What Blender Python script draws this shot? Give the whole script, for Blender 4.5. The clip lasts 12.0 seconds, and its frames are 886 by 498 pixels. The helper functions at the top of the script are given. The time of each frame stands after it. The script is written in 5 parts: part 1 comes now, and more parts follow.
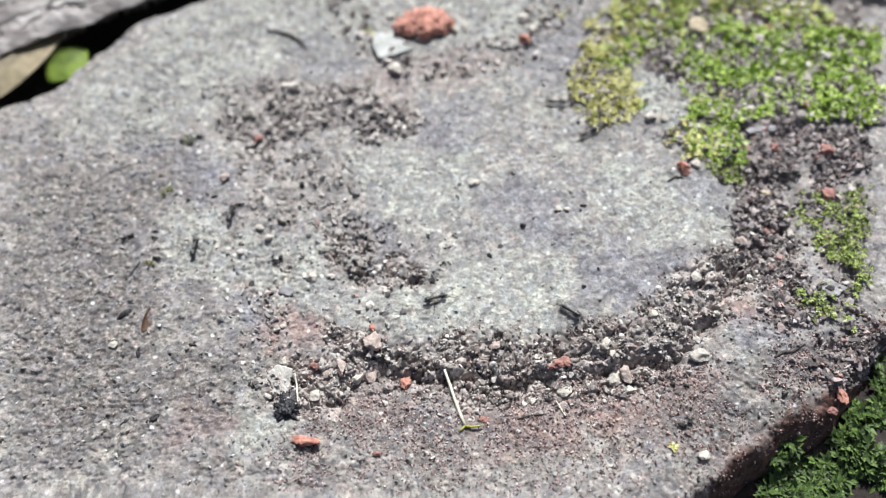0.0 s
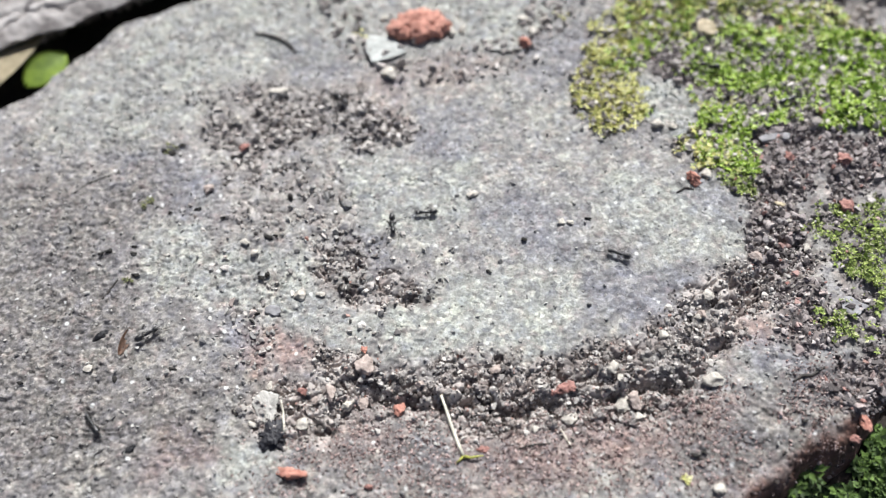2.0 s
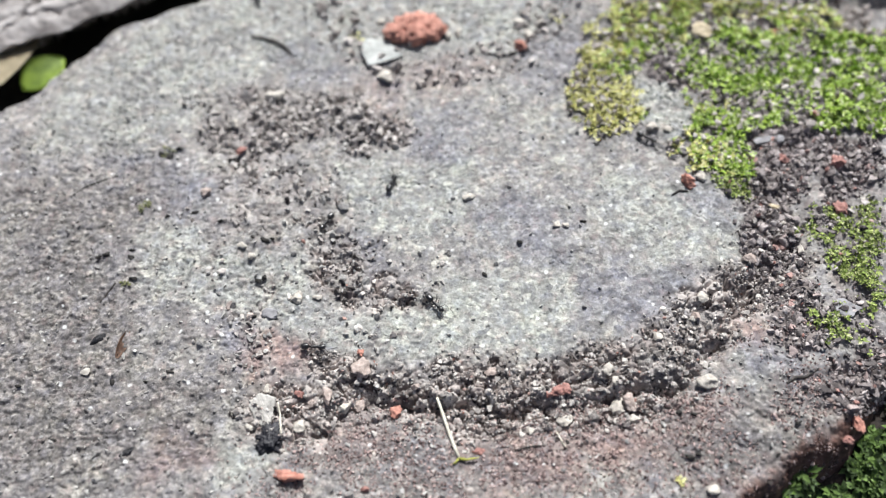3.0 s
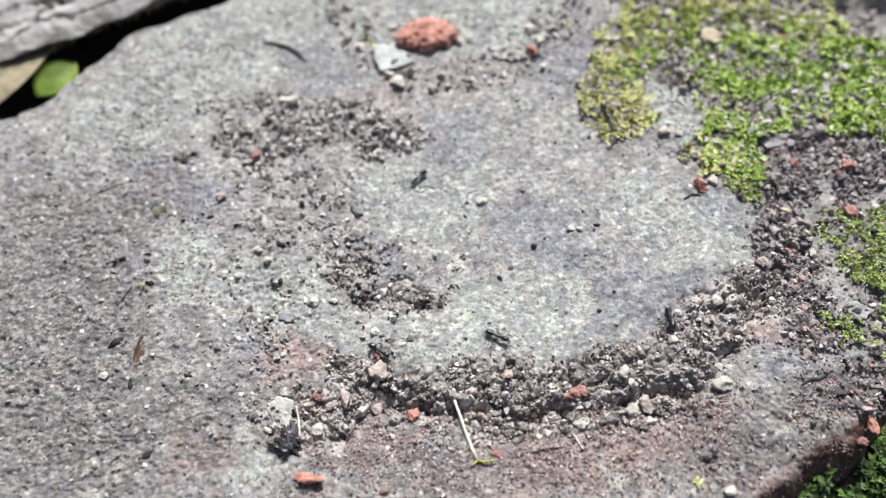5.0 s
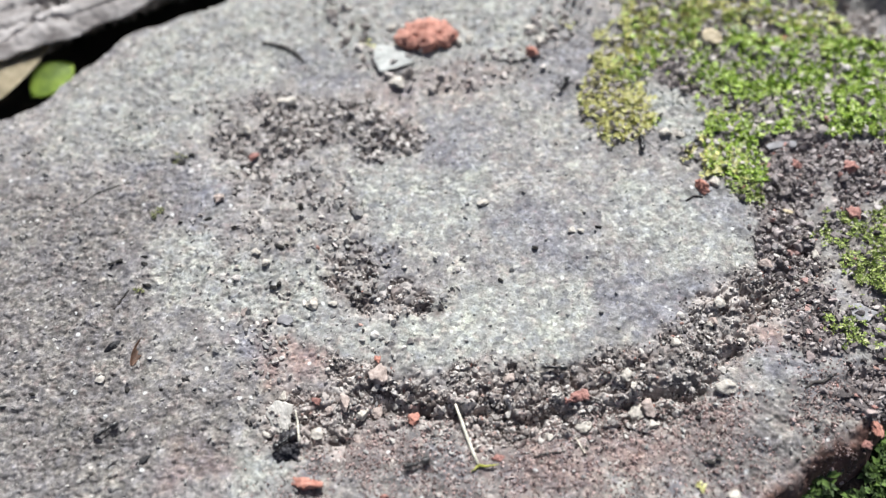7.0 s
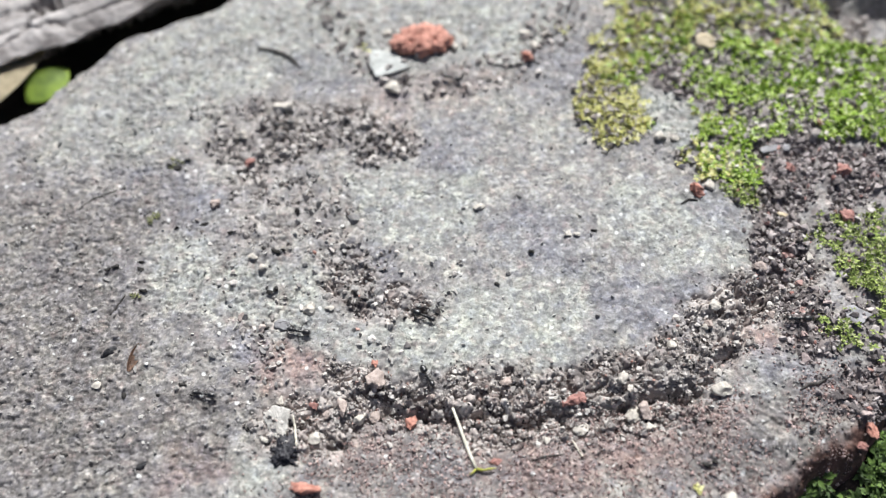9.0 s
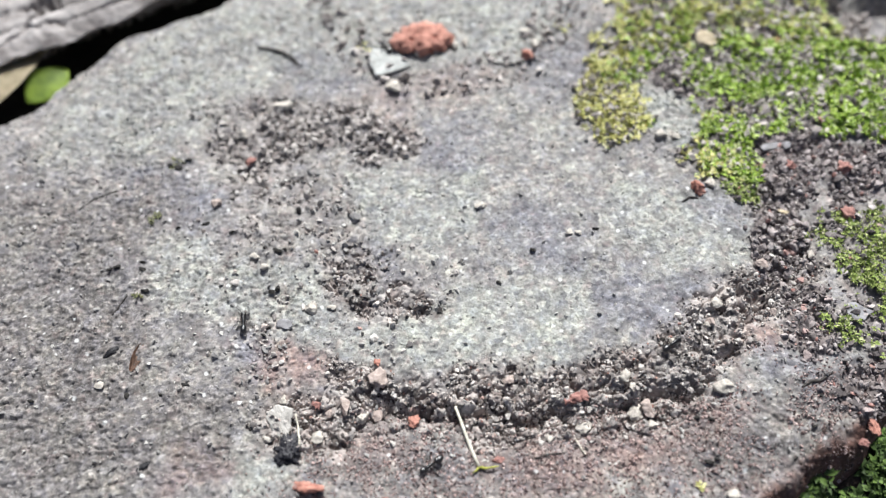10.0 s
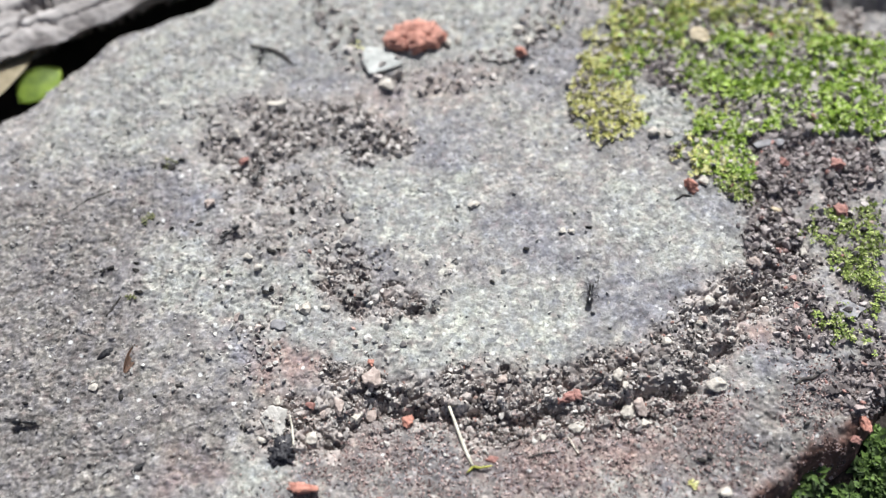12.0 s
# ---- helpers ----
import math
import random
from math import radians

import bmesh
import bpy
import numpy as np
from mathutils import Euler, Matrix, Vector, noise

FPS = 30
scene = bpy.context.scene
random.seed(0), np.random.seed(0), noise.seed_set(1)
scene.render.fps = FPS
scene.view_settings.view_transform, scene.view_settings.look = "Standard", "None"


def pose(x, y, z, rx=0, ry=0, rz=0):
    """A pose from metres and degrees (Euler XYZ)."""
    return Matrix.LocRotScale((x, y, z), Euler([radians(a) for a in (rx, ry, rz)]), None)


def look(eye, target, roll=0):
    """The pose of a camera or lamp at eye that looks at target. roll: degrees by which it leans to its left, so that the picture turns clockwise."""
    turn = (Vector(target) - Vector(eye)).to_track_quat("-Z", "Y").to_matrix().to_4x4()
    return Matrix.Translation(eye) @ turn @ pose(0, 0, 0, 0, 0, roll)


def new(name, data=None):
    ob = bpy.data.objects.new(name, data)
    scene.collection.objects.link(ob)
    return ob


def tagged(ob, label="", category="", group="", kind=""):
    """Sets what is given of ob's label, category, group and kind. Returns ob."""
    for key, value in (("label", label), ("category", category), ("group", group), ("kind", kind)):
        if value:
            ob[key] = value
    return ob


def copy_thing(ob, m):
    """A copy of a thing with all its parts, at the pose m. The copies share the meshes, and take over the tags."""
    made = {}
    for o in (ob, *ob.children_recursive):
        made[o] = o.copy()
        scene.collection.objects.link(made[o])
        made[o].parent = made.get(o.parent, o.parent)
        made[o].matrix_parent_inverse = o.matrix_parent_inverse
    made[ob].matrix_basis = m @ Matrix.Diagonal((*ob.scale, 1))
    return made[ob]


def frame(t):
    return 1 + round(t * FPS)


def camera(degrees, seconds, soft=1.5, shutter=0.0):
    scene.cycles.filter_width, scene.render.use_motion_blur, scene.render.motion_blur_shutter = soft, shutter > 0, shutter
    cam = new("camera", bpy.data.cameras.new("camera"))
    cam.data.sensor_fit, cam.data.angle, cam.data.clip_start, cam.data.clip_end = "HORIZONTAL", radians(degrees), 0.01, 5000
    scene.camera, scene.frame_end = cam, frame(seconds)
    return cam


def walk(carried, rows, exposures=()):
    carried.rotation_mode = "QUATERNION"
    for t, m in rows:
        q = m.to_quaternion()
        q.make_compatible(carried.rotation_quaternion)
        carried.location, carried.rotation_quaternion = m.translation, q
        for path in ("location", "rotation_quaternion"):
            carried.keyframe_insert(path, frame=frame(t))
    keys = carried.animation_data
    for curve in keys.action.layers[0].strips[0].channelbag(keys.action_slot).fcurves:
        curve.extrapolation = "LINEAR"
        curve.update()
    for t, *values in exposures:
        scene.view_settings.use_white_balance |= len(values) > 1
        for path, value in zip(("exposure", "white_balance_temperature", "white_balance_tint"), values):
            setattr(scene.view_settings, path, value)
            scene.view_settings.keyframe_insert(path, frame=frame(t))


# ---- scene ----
MM = 0.001

# ---- camera and its walk: seconds, eye in mm, yaw, pitch and roll in degrees ----
cam = camera(66.0, 12.0, soft=1.25, shutter=0.4)
PATH = [
    (0, 12.69, -47.24, 90.27, 6.550, -59.836, -6.185),
    (0.5, 12.16, -47.23, 89.27, 5.348, -59.767, -5.213),
    (1, 11.93, -44.50, 87.48, 6.499, -59.864, -6.153),
    (1.5, 12.01, -42.86, 86.57, 6.300, -59.950, -6.040),
    (2, 12.56, -42.45, 86.16, 6.148, -59.731, -5.958),
    (2.5, 13.18, -42.51, 86.34, 6.128, -59.673, -6.009),
    (3, 13.03, -42.29, 86.80, 5.989, -59.766, -5.938),
    (5, 10.50, -42.84, 87.43, 5.505, -59.369, -5.617),
    (5.5, 9.36, -43.21, 86.97, 4.412, -59.174, -4.605),
    (6, 9.93, -42.94, 86.74, 5.083, -59.198, -5.249),
    (6.5, 9.48, -42.80, 86.46, 4.672, -59.045, -4.888),
    (7, 9.98, -42.28, 86.76, 4.995, -59.285, -5.219),
    (9, 9.82, -42.44, 86.97, 4.175, -58.952, -4.767),
    (9.5, 9.14, -42.04, 87.25, 3.830, -59.294, -4.580),
    (10, 9.40, -42.39, 87.10, 4.000, -59.121, -4.847),
    (10.5, 9.32, -42.28, 87.17, 3.680, -59.307, -4.679),
    (11, 9.77, -42.30, 87.06, 3.930, -59.342, -4.980),
    (11.5, 10.32, -42.28, 87.06, 4.226, -59.397, -5.323),
    (12, 10.14, -41.57, 87.62, 3.820, -59.742, -4.997),
]


def aim(x, y, z, yaw, pitch, roll):
    eye = Vector((x, y, z)) * MM
    a, b = radians(yaw), radians(pitch)
    ahead = Vector((-math.sin(a) * math.cos(b), math.cos(a) * math.cos(b), math.sin(b)))
    return look(eye, eye + ahead, roll)


cam.data.dof.use_dof = True
cam.data.dof.focus_distance = 0.0945
cam.data.dof.aperture_fstop = 10.0
walk(cam, [(row[0], aim(*row[1:])) for row in PATH], exposures=[(0.0, 0.38, 5900, 7.5), (12.0, 0.38, 5900, 7.5)])

# ---- sky and sun: high sun from beyond the stone ----
SUN_EL, SUN_AZ = radians(51), radians(12)
world = bpy.data.worlds.new("sky")
scene.world = world
world.use_nodes = True
wn = world.node_tree.nodes
sky = wn.new("ShaderNodeTexSky")
sky.sky_type = "NISHITA"
sky.sun_disc = False
sky.sun_elevation, sky.sun_rotation = SUN_EL, SUN_AZ
sky.air_density, sky.dust_density, sky.ozone_density = 0.7, 6.0, 0.4
wn["Background"].inputs["Strength"].default_value = 0.06
world.node_tree.links.new(sky.outputs[0], wn["Background"].inputs["Color"])
sun = new("sun", bpy.data.lights.new("sun", "SUN"))
sun.data.energy, sun.data.angle, sun.data.color = 4.7, radians(0.8), (1.0, 0.95, 0.88)
sun_dir = Vector((math.sin(SUN_AZ) * math.cos(SUN_EL), math.cos(SUN_AZ) * math.cos(SUN_EL), math.sin(SUN_EL)))
sun.matrix_world = look(sun_dir * 3, (0, 0, 0))


# ---- small numeric tools ----
TABLE = np.random.default_rng(77).uniform(0, 1, (256, 256)).astype(np.float32)


def lattice(ix, iy, seed):
    """A repeatable number from 0 to 1 for whole-numbered places."""
    return TABLE[(ix + seed * 37) & 255, (iy + seed * 101 + (seed >> 3) * 29) & 255]


def vnoise(x, y, seed=0):
    fx, fy = np.floor(x), np.floor(y)
    u, v = x - fx, y - fy
    u, v = u * u * (3 - 2 * u), v * v * (3 - 2 * v)
    ix, iy = fx.astype(np.int32), fy.astype(np.int32)
    a, b = lattice(ix, iy, seed), lattice(ix + 1, iy, seed)
    c, d = lattice(ix, iy + 1, seed), lattice(ix + 1, iy + 1, seed)
    return (a + (b - a) * u) * (1 - v) + (c + (d - c) * u) * v


def fbm(x, y, seed=0, octaves=4):
    """Layered noise, about -1 to 1."""
    total, size = 0.0, 1.0
    for n in range(octaves):
        c, q = math.cos(0.45 + 0.9 * n), math.sin(0.45 + 0.9 * n)
        total = total + size * (2 * vnoise((c * x - q * y) * 2**n + 7.3 * n, (q * x + c * y) * 2**n - 3.1 * n, seed + n) - 1)
        size *= 0.5
    return total / 1.4


def cells(x, y, seed=0, jitter=0.9):
    """Distance to the nearest scattered point, to the second, and that point's own number."""
    fx, fy = np.floor(x), np.floor(y)
    kx, ky = fx.astype(np.int32), fy.astype(np.int32)
    ux, uy = x - fx, y - fy
    best, second, own = np.full(x.shape, 9.0), np.full(x.shape, 9.0), np.zeros(x.shape)
    for i in (-1, 0, 1):
        for j in (-1, 0, 1):
            px = i + 0.5 + jitter * (lattice(kx + i, ky + j, seed) - 0.5)
            py = j + 0.5 + jitter * (lattice(kx + i, ky + j, seed + 1) - 0.5)
            d = (ux - px) ** 2 + (uy - py) ** 2
            near = d < best
            second = np.where(near, best, np.minimum(second, d))
            own = np.where(near, lattice(kx + i, ky + j, seed + 2), own)
            best = np.where(near, d, best)
    return np.sqrt(best), np.sqrt(second), own


def smooth(a, b, v):
    t = np.clip((v - a) / (b - a), 0, 1)
    return t * t * (3 - 2 * t)


def line_distance(x, y, points):
    best = np.full(x.shape, 1e9)
    for (ax, ay), (bx, by) in zip(points, points[1:]):
        dx, dy = bx - ax, by - ay
        t = np.clip(((x - ax) * dx + (y - ay) * dy) / (dx * dx + dy * dy), 0, 1)
        best = np.minimum(best, np.hypot(x - ax - t * dx, y - ay - t * dy))
    return best


def inside(x, y, points):
    odd = np.zeros(x.shape, bool)
    for (ax, ay), (bx, by) in zip(points, points[1:] + points[:1]):
        if ay != by:
            odd ^= ((ay > y) != (by > y)) & (x < (bx - ax) * (y - ay) / (by - ay) + ax)
    return odd


def signed(x, y, line, closing):
    """Distance from a line, positive on the closed side."""
    d = line_distance(x, y, line)
    return np.where(inside(x, y, line + closing), d, -d)


def blob(x, y, spots, seed, ragged=0.45, grain=5.0):
    """Ragged-edged spots: centre, half axes and turn in degrees."""
    wob = ragged * fbm(x / grain, y / grain, seed, 5)
    out = np.zeros(x.shape)
    for cx, cy, rx, ry, turn in spots:
        c, s = math.cos(radians(turn)), math.sin(radians(turn))
        u, v = ((x - cx) * c + (y - cy) * s) / rx, ((y - cy) * c - (x - cx) * s) / ry
        out = np.maximum(out, 1 - smooth(0.55, 1.25, np.hypot(u, v) + wob))
    return out


def patch(x, y, outlines, seed, soft=1.6, ragged=2.2, grain=4.0):
    """Ragged-edged areas from their rough outlines: 0 outside to 1 inside."""
    wx, wy = x + ragged * fbm(x / grain, y / grain, seed, 5), y + ragged * fbm(x / grain, y / grain, seed + 50, 5)
    out = np.zeros(x.shape)
    for line in outlines:
        near = (wx > min(p[0] for p in line) - soft) & (wx < max(p[0] for p in line) + soft) & (wy > min(p[1] for p in line) - soft) & (wy < max(p[1] for p in line) + soft)
        out[near] = np.maximum(out[near], smooth(-soft, soft, signed(wx[near], wy[near], line + line[:1], [])))
    return out


# ---- the plan of the stone, in mm ----
LEDGE = [(-19.0, -19.5), (-10.8, -16.3), (-5.1, -14.5), (-1.5, -13.3), (3.9, -14.6), (9.0, -15.3), (14.3, -15.4), (21.7, -14.9), (27.6, -13.5), (33.7, -13.2), (38.3, -12.0), (41.8, -8.9), (45.8, -4.0), (50.7, 2.8), (52.2, 8.9), (53.7, 18.2), (55.0, 25.1), (59.7, 34.6), (62, 60)]
LEDGE_BACK = [(62, 110), (-120, 110), (-120, -19.5)]
EDGE_LEFT = [(-110, 20), (-85, 32), (-70.2, 38.5), (-65.3, 42.3), (-60.5, 49.4), (-53.2, 58.0), (-45.4, 62.3), (-35.5, 68.2), (-10, 80), (10, 110)]
EDGE_LEFT_BACK = [(140, 110), (140, -90), (-110, -90)]
EDGE_RIGHT = [(20, -60), (32.5, -36.8), (39.6, -29.8), (43.0, -28.0), (45.7, -25.1), (49.8, -22.2), (53.1, -20.3), (56.8, -18.8), (60.1, -15.7), (63.9, -12.5), (66.9, -9.3), (74.8, -1.7), (118.8, 21.3)]
EDGE_RIGHT_BACK = [(120, 110), (-120, 110), (-120, -60)]
# outlines of the crumbling places, the soil, the moss and the tints of the stone
RUBBLE_TOP = [(-35.1, 38.2), (-27.7, 41.1), (-16.7, 40.1), (-6.8, 38.4), (0.7, 32.7), (1.7, 27.6), (-3.3, 26.7), (-11.8, 29.4), (-18.3, 28.4), (-23.4, 24.8), (-27.4, 23.5), (-31.5, 29.4)]
RUBBLE_SIDE = [(-29.8, 24.9), (-19.2, 27.6), (-14.7, 21.0), (-5.7, 14.0), (-6.7, 9.0), (-18.5, 8.5), (-25.9, 8.3), (-27.9, 15.9)]
RUBBLE_MID = [(-12.9, 8.5), (-5.8, 8.7), (-4.5, 4.7), (2.0, 3.2), (6.7, 0.8), (6.7, -1.1), (-0.7, -1.8), (-1.8, -3.5), (-5.9, -1.4), (-8.9, 0.7), (-12.1, 3.9)]
RUBBLE_SPUR = [(-24.9, 2.2), (-17.9, 4.0), (-12.1, 3.9), (-5.9, -1.6), (-12.4, -1.5), (-16.9, -4.1), (-22.7, -2.3)]
RUBBLE_LOW = [(-19.0, -15.6), (-14.2, -12.4), (-9.4, -12.4), (-9.3, -8.4), (-5.5, -7.1), (-1.5, -9.1), (-0.7, -12.2), (4.6, -10.7), (9.9, -8.6), (14.4, -9.0), (18.9, -10.1), (25.7, -9.4), (31.9, -7.1), (36.4, -4.4), (40.1, -2.3), (44.4, 2.4), (49.7, 5.2), (52.3, 10.9), (53.3, 19.1), (57.1, 23.1), (57.7, 13.4), (60.1, 9.5), (61.5, 5.7), (58.4, 2.9), (52.9, -0.2), (46.1, -6.5), (40.9, -12.0), (37.4, -15.4), (32.4, -17.6), (27.1, -19.0), (21.4, -19.0), (18.4, -19.7), (12.6, -20.1), (8.3, -17.3), (2.4, -17.3), (-5.0, -16.8), (-6.8, -20.5), (-11.7, -21.6), (-15.4, -20.6)]
RUBBLE_FAR = [(-18.2, 65.1), (-14.3, 57.9), (-9.6, 51.0), (-3.2, 46.5), (6.8, 41.9), (13.7, 45.6), (20.7, 48.1), (25.6, 55.0), (27.7, 61.4)]
RUBBLE_BEHIND = [(-18.8, 65.9), (-14.1, 55.6), (-7.6, 52.4), (-3.4, 49.3), (-1.5, 54.9), (-4.9, 61.0), (-6.2, 65.0)]
SOIL_A = [(55.1, 29.2), (65.1, 30.7), (66.3, 27.2), (62.9, 22.0), (59.8, 15.3), (59.2, 10.5), (61.5, 5.7), (58.4, 2.9), (53.8, 3.8), (50.2, 5.4), (52.7, 10.9), (53.5, 20.1)]
SOIL_B = [(65.6, 29.5), (76.0, 27.8), (73.8, 19.7), (67.7, 13.2), (64.9, 15.2), (64.6, 22.0)]
SOIL_C = [(56.7, 57.0), (67.0, 56.2), (66.2, 49.1), (59.1, 48.8), (56.7, 51.4)]
SOIL_D = [(41.5, 49.0), (50.8, 51.6), (55.3, 44.5), (51.5, 35.4), (47.4, 38.2), (40.7, 43.6)]
SOIL_E = [(54.2, 2.0), (60.5, 2.0), (59.4, -4.9), (55.5, -8.1), (51.8, -4.8)]
SOIL_F = [(58.7, -9.2), (68.0, -5.9), (77.9, -8.1), (59.8, -16.2), (56.8, -13.4)]
SOIL = [SOIL_F, SOIL_A, SOIL_B, SOIL_C, SOIL_D, SOIL_E]
MOSS_YEL = [(27.5, 36.6), (31.6, 43.7), (36.0, 53.0), (40.8, 59.2), (45.7, 57.2), (41.5, 49.0), (38.4, 41.0), (39.3, 33.9), (37.6, 29.0), (30.5, 29.2), (29.6, 33.5)]
MOSS_TOP = [(37.4, 64.8), (88.2, 64.1), (76.6, 28.4), (71.6, 29.2), (65.0, 30.5), (56.8, 29.8), (55.1, 24.1), (53.7, 18.6), (49.4, 17.1), (46.9, 21.4), (42.5, 23.7), (46.3, 27.6), (49.4, 34.2), (41.1, 46.3), (40.0, 53.0)]
MOSS_LOW = [(59.1, 11.9), (61.5, 15.2), (66.3, 14.2), (73.3, 15.9), (66.6, -6.5), (59.7, -6.5), (59.6, -1.5), (64.2, 3.8), (61.5, 10.0)]
MOSS = [MOSS_YEL, MOSS_TOP, MOSS_LOW]
PALE_LEFT = [(-39.0, 11.0), (-36.0, 14.1), (-28.3, 13.3), (-26.1, 5.9), (-26.1, -1.5), (-31.1, -1.0), (-35.9, 0.4)]
PALE_MIDLEFT = [(-26.1, 8.3), (-13.4, 8.7), (-12.1, 3.9), (-7.5, -1.6), (-1.0, -3.5), (-0.7, -9.3), (-9.3, -8.4), (-12.0, -5.0), (-20.2, -3.2), (-24.5, -1.5)]
PALE_MID = [(-9.5, 24.3), (12.2, 23.5), (11.9, 13.0), (6.8, 9.2), (-5.1, 11.5)]
PALE_FRONT = [(-1.1, -1.8), (6.8, 3.5), (27.1, 4.8), (27.1, -2.2), (22.0, -8.7), (11.4, -7.8), (-0.7, -10.1)]
PALE_RIGHT = [(31.5, 22.8), (41.4, 19.3), (52.6, 13.2), (51.2, 6.8), (42.8, 4.5), (29.9, 8.5)]
PALE_BARE = [(38.4, 41.0), (43.4, 42.3), (48.8, 33.6), (45.9, 27.6), (42.9, 28.2), (38.8, 30.8)]
PALE_FAR = [(6.7, 63.3), (22.5, 62.6), (19.8, 49.6), (11.7, 48.4), (7.8, 52.8)]
PALE_STEP = [(45.7, -8.1), (54.6, -5.7), (58.4, -8.9), (54.7, -11.3), (47.1, -12.1)]
PALE_LOW = [(-21.9, -20.6), (-12.9, -22.7), (-12.5, -26.2), (-20.9, -26.2)]
PALE_SPOT = [(20.1, -5.4), (22.3, -4.5), (23.9, -5.9), (22.5, -7.4), (20.6, -7.0)]
PALE = [PALE_SPOT, PALE_LEFT, PALE_MIDLEFT, PALE_MID, PALE_FRONT, PALE_RIGHT, PALE_BARE, PALE_FAR, PALE_STEP, PALE_LOW]
BLUE_A = [(18.6, 45.4), (27.1, 54.9), (33.0, 53.1), (31.1, 43.7), (25.7, 37.3), (20.1, 38.8)]
BLUE_B = [(1.6, 35.7), (11.5, 35.8), (15.0, 29.2), (10.4, 23.6), (2.3, 25.1)]
BLUE_C = [(11.2, 17.1), (20.7, 17.8), (28.7, 12.4), (27.2, 5.7), (19.9, 5.1), (12.7, 10.0)]
BLUE_D = [(41.1, 17.8), (49.6, 17.6), (53.3, 14.3), (50.4, 10.1), (45.1, 12.1)]
BLUE_E = [(27.9, 4.8), (37.5, 5.6), (44.2, 3.5), (40.1, -2.4), (32.0, -6.4), (26.9, -4.7)]
BLUE_F = [(-60.7, 9.6), (-49.6, 11.3), (-40.7, 8.1), (-40.5, 0.5), (-51.9, -1.1)]
BLUE_G = [(-48.9, 25.5), (-36.8, 26.8), (-29.3, 21.4), (-28.8, 13.8), (-37.1, 15.2), (-45.6, 19.8)]
BLUE_H = [(-24.7, -4.9), (-20.8, -4.5), (-19.4, -8.3), (-23.0, -9.9)]
BLUE_I = [(-6.7, 9.5), (-1.6, 9.4), (-1.3, 3.7), (-4.6, 3.3)]
BLUE_J = [(47.2, -8.1), (59.2, -5.7), (65.2, -8.1), (63.1, -14.0), (54.4, -12.8), (47.1, -12.1)]
BLUE_K = [(-0.3, -22.3), (6.1, -20.1), (10.4, -23.6), (1.2, -25.0)]
BLUE_L = [(-22.2, 52.9), (-9.4, 48.3), (-7.9, 41.4), (-16.9, 41.8), (-22.4, 46.0)]
BLUE = [BLUE_A, BLUE_B, BLUE_C, BLUE_D, BLUE_E, BLUE_F, BLUE_G, BLUE_H, BLUE_I, BLUE_J, BLUE_K, BLUE_L]
BROWN_A = [(-9.1, 44.2), (0.9, 43.6), (1.2, 30.9), (-3.5, 31.1), (-8.7, 38.8)]
BROWN_B = [(0.8, 46.2), (18.6, 45.4), (16.3, 37.6), (3.0, 36.9)]
BROWN_C = [(24.2, -19.4), (30.9, -17.6), (38.0, -14.2), (43.3, -12.8), (42.4, -17.3), (37.1, -23.5), (23.8, -23.6)]
BROWN_D = [(9.7, -19.4), (24.2, -19.4), (24.9, -26.3), (13.8, -26.3), (9.0, -22.2)]
BROWN_E = [(-31.0, -19.1), (-26.8, -18.0), (-21.8, -19.1), (-20.6, -24.0), (-28.3, -24.7)]
BROWN_F = [(-19.9, -4.9), (-8.9, -4.2), (-9.0, -12.2), (-14.2, -12.4), (-19.6, -11.6)]
BROWN_G = [(46.2, -1.6), (54.1, -1.5), (55.2, -6.5), (46.5, -8.1)]
BROWN_H = [(-6.3, -18.2), (0.9, -17.9), (1.2, -24.3), (-6.0, -22.4)]
BROWN_I = [(42.1, -22.8), (50.8, -22.1), (49.5, -25.7), (40.2, -26.1)]
BROWN = [BROWN_A, BROWN_B, BROWN_C, BROWN_D, BROWN_E, BROWN_F, BROWN_G, BROWN_H, BROWN_I]
DARK_A = [(-64.7, 10.7), (-42.3, 14.3), (-35.1, -8.2), (-35.1, -26.7), (-51.2, -26.6)]
DARK_B = [(37.0, -15.7), (45.2, -14.4), (55.9, -12.8), (57.8, -17.1), (50.7, -22.7), (41.9, -24.2), (36.5, -22.9)]
DARK_C = [(-11.1, -23.0), (-0.4, -20.6), (12.5, -22.5), (20.7, -26.4), (-10.7, -26.7)]
DARK_D = [(-48.9, 25.5), (-35.8, 21.6), (-36.9, 14.1), (-38.7, 7.0), (-46.3, 12.3)]
DARK_E = [(-39.8, -8.2), (-21.0, -12.4), (-20.7, -19.1), (-35.1, -26.7)]
DARK_F = [(52.4, -13.1), (59.3, -9.9), (66.5, -8.3), (78.4, -8.9), (57.8, -19.5), (48.9, -22.9)]
DARK_G = [(-70.1, 26.0), (-57.2, 21.2), (-49.0, 22.1), (-46.3, 12.3), (-64.3, 9.7)]
DARK = [DARK_G, DARK_F, DARK_A, DARK_B, DARK_C, DARK_D, DARK_E]
# broad far-left area that is made paler as a whole
PALE_REAR = [(-62.6, 38.4), (-44.2, 62.0), (-52.0, 94.0), (32.0, 63.5), (27.1, 54.9), (16.7, 46.9), (-17.3, 45.9), (-30.8, 42.1), (-37.4, 29.8), (-56.9, 26.9)]
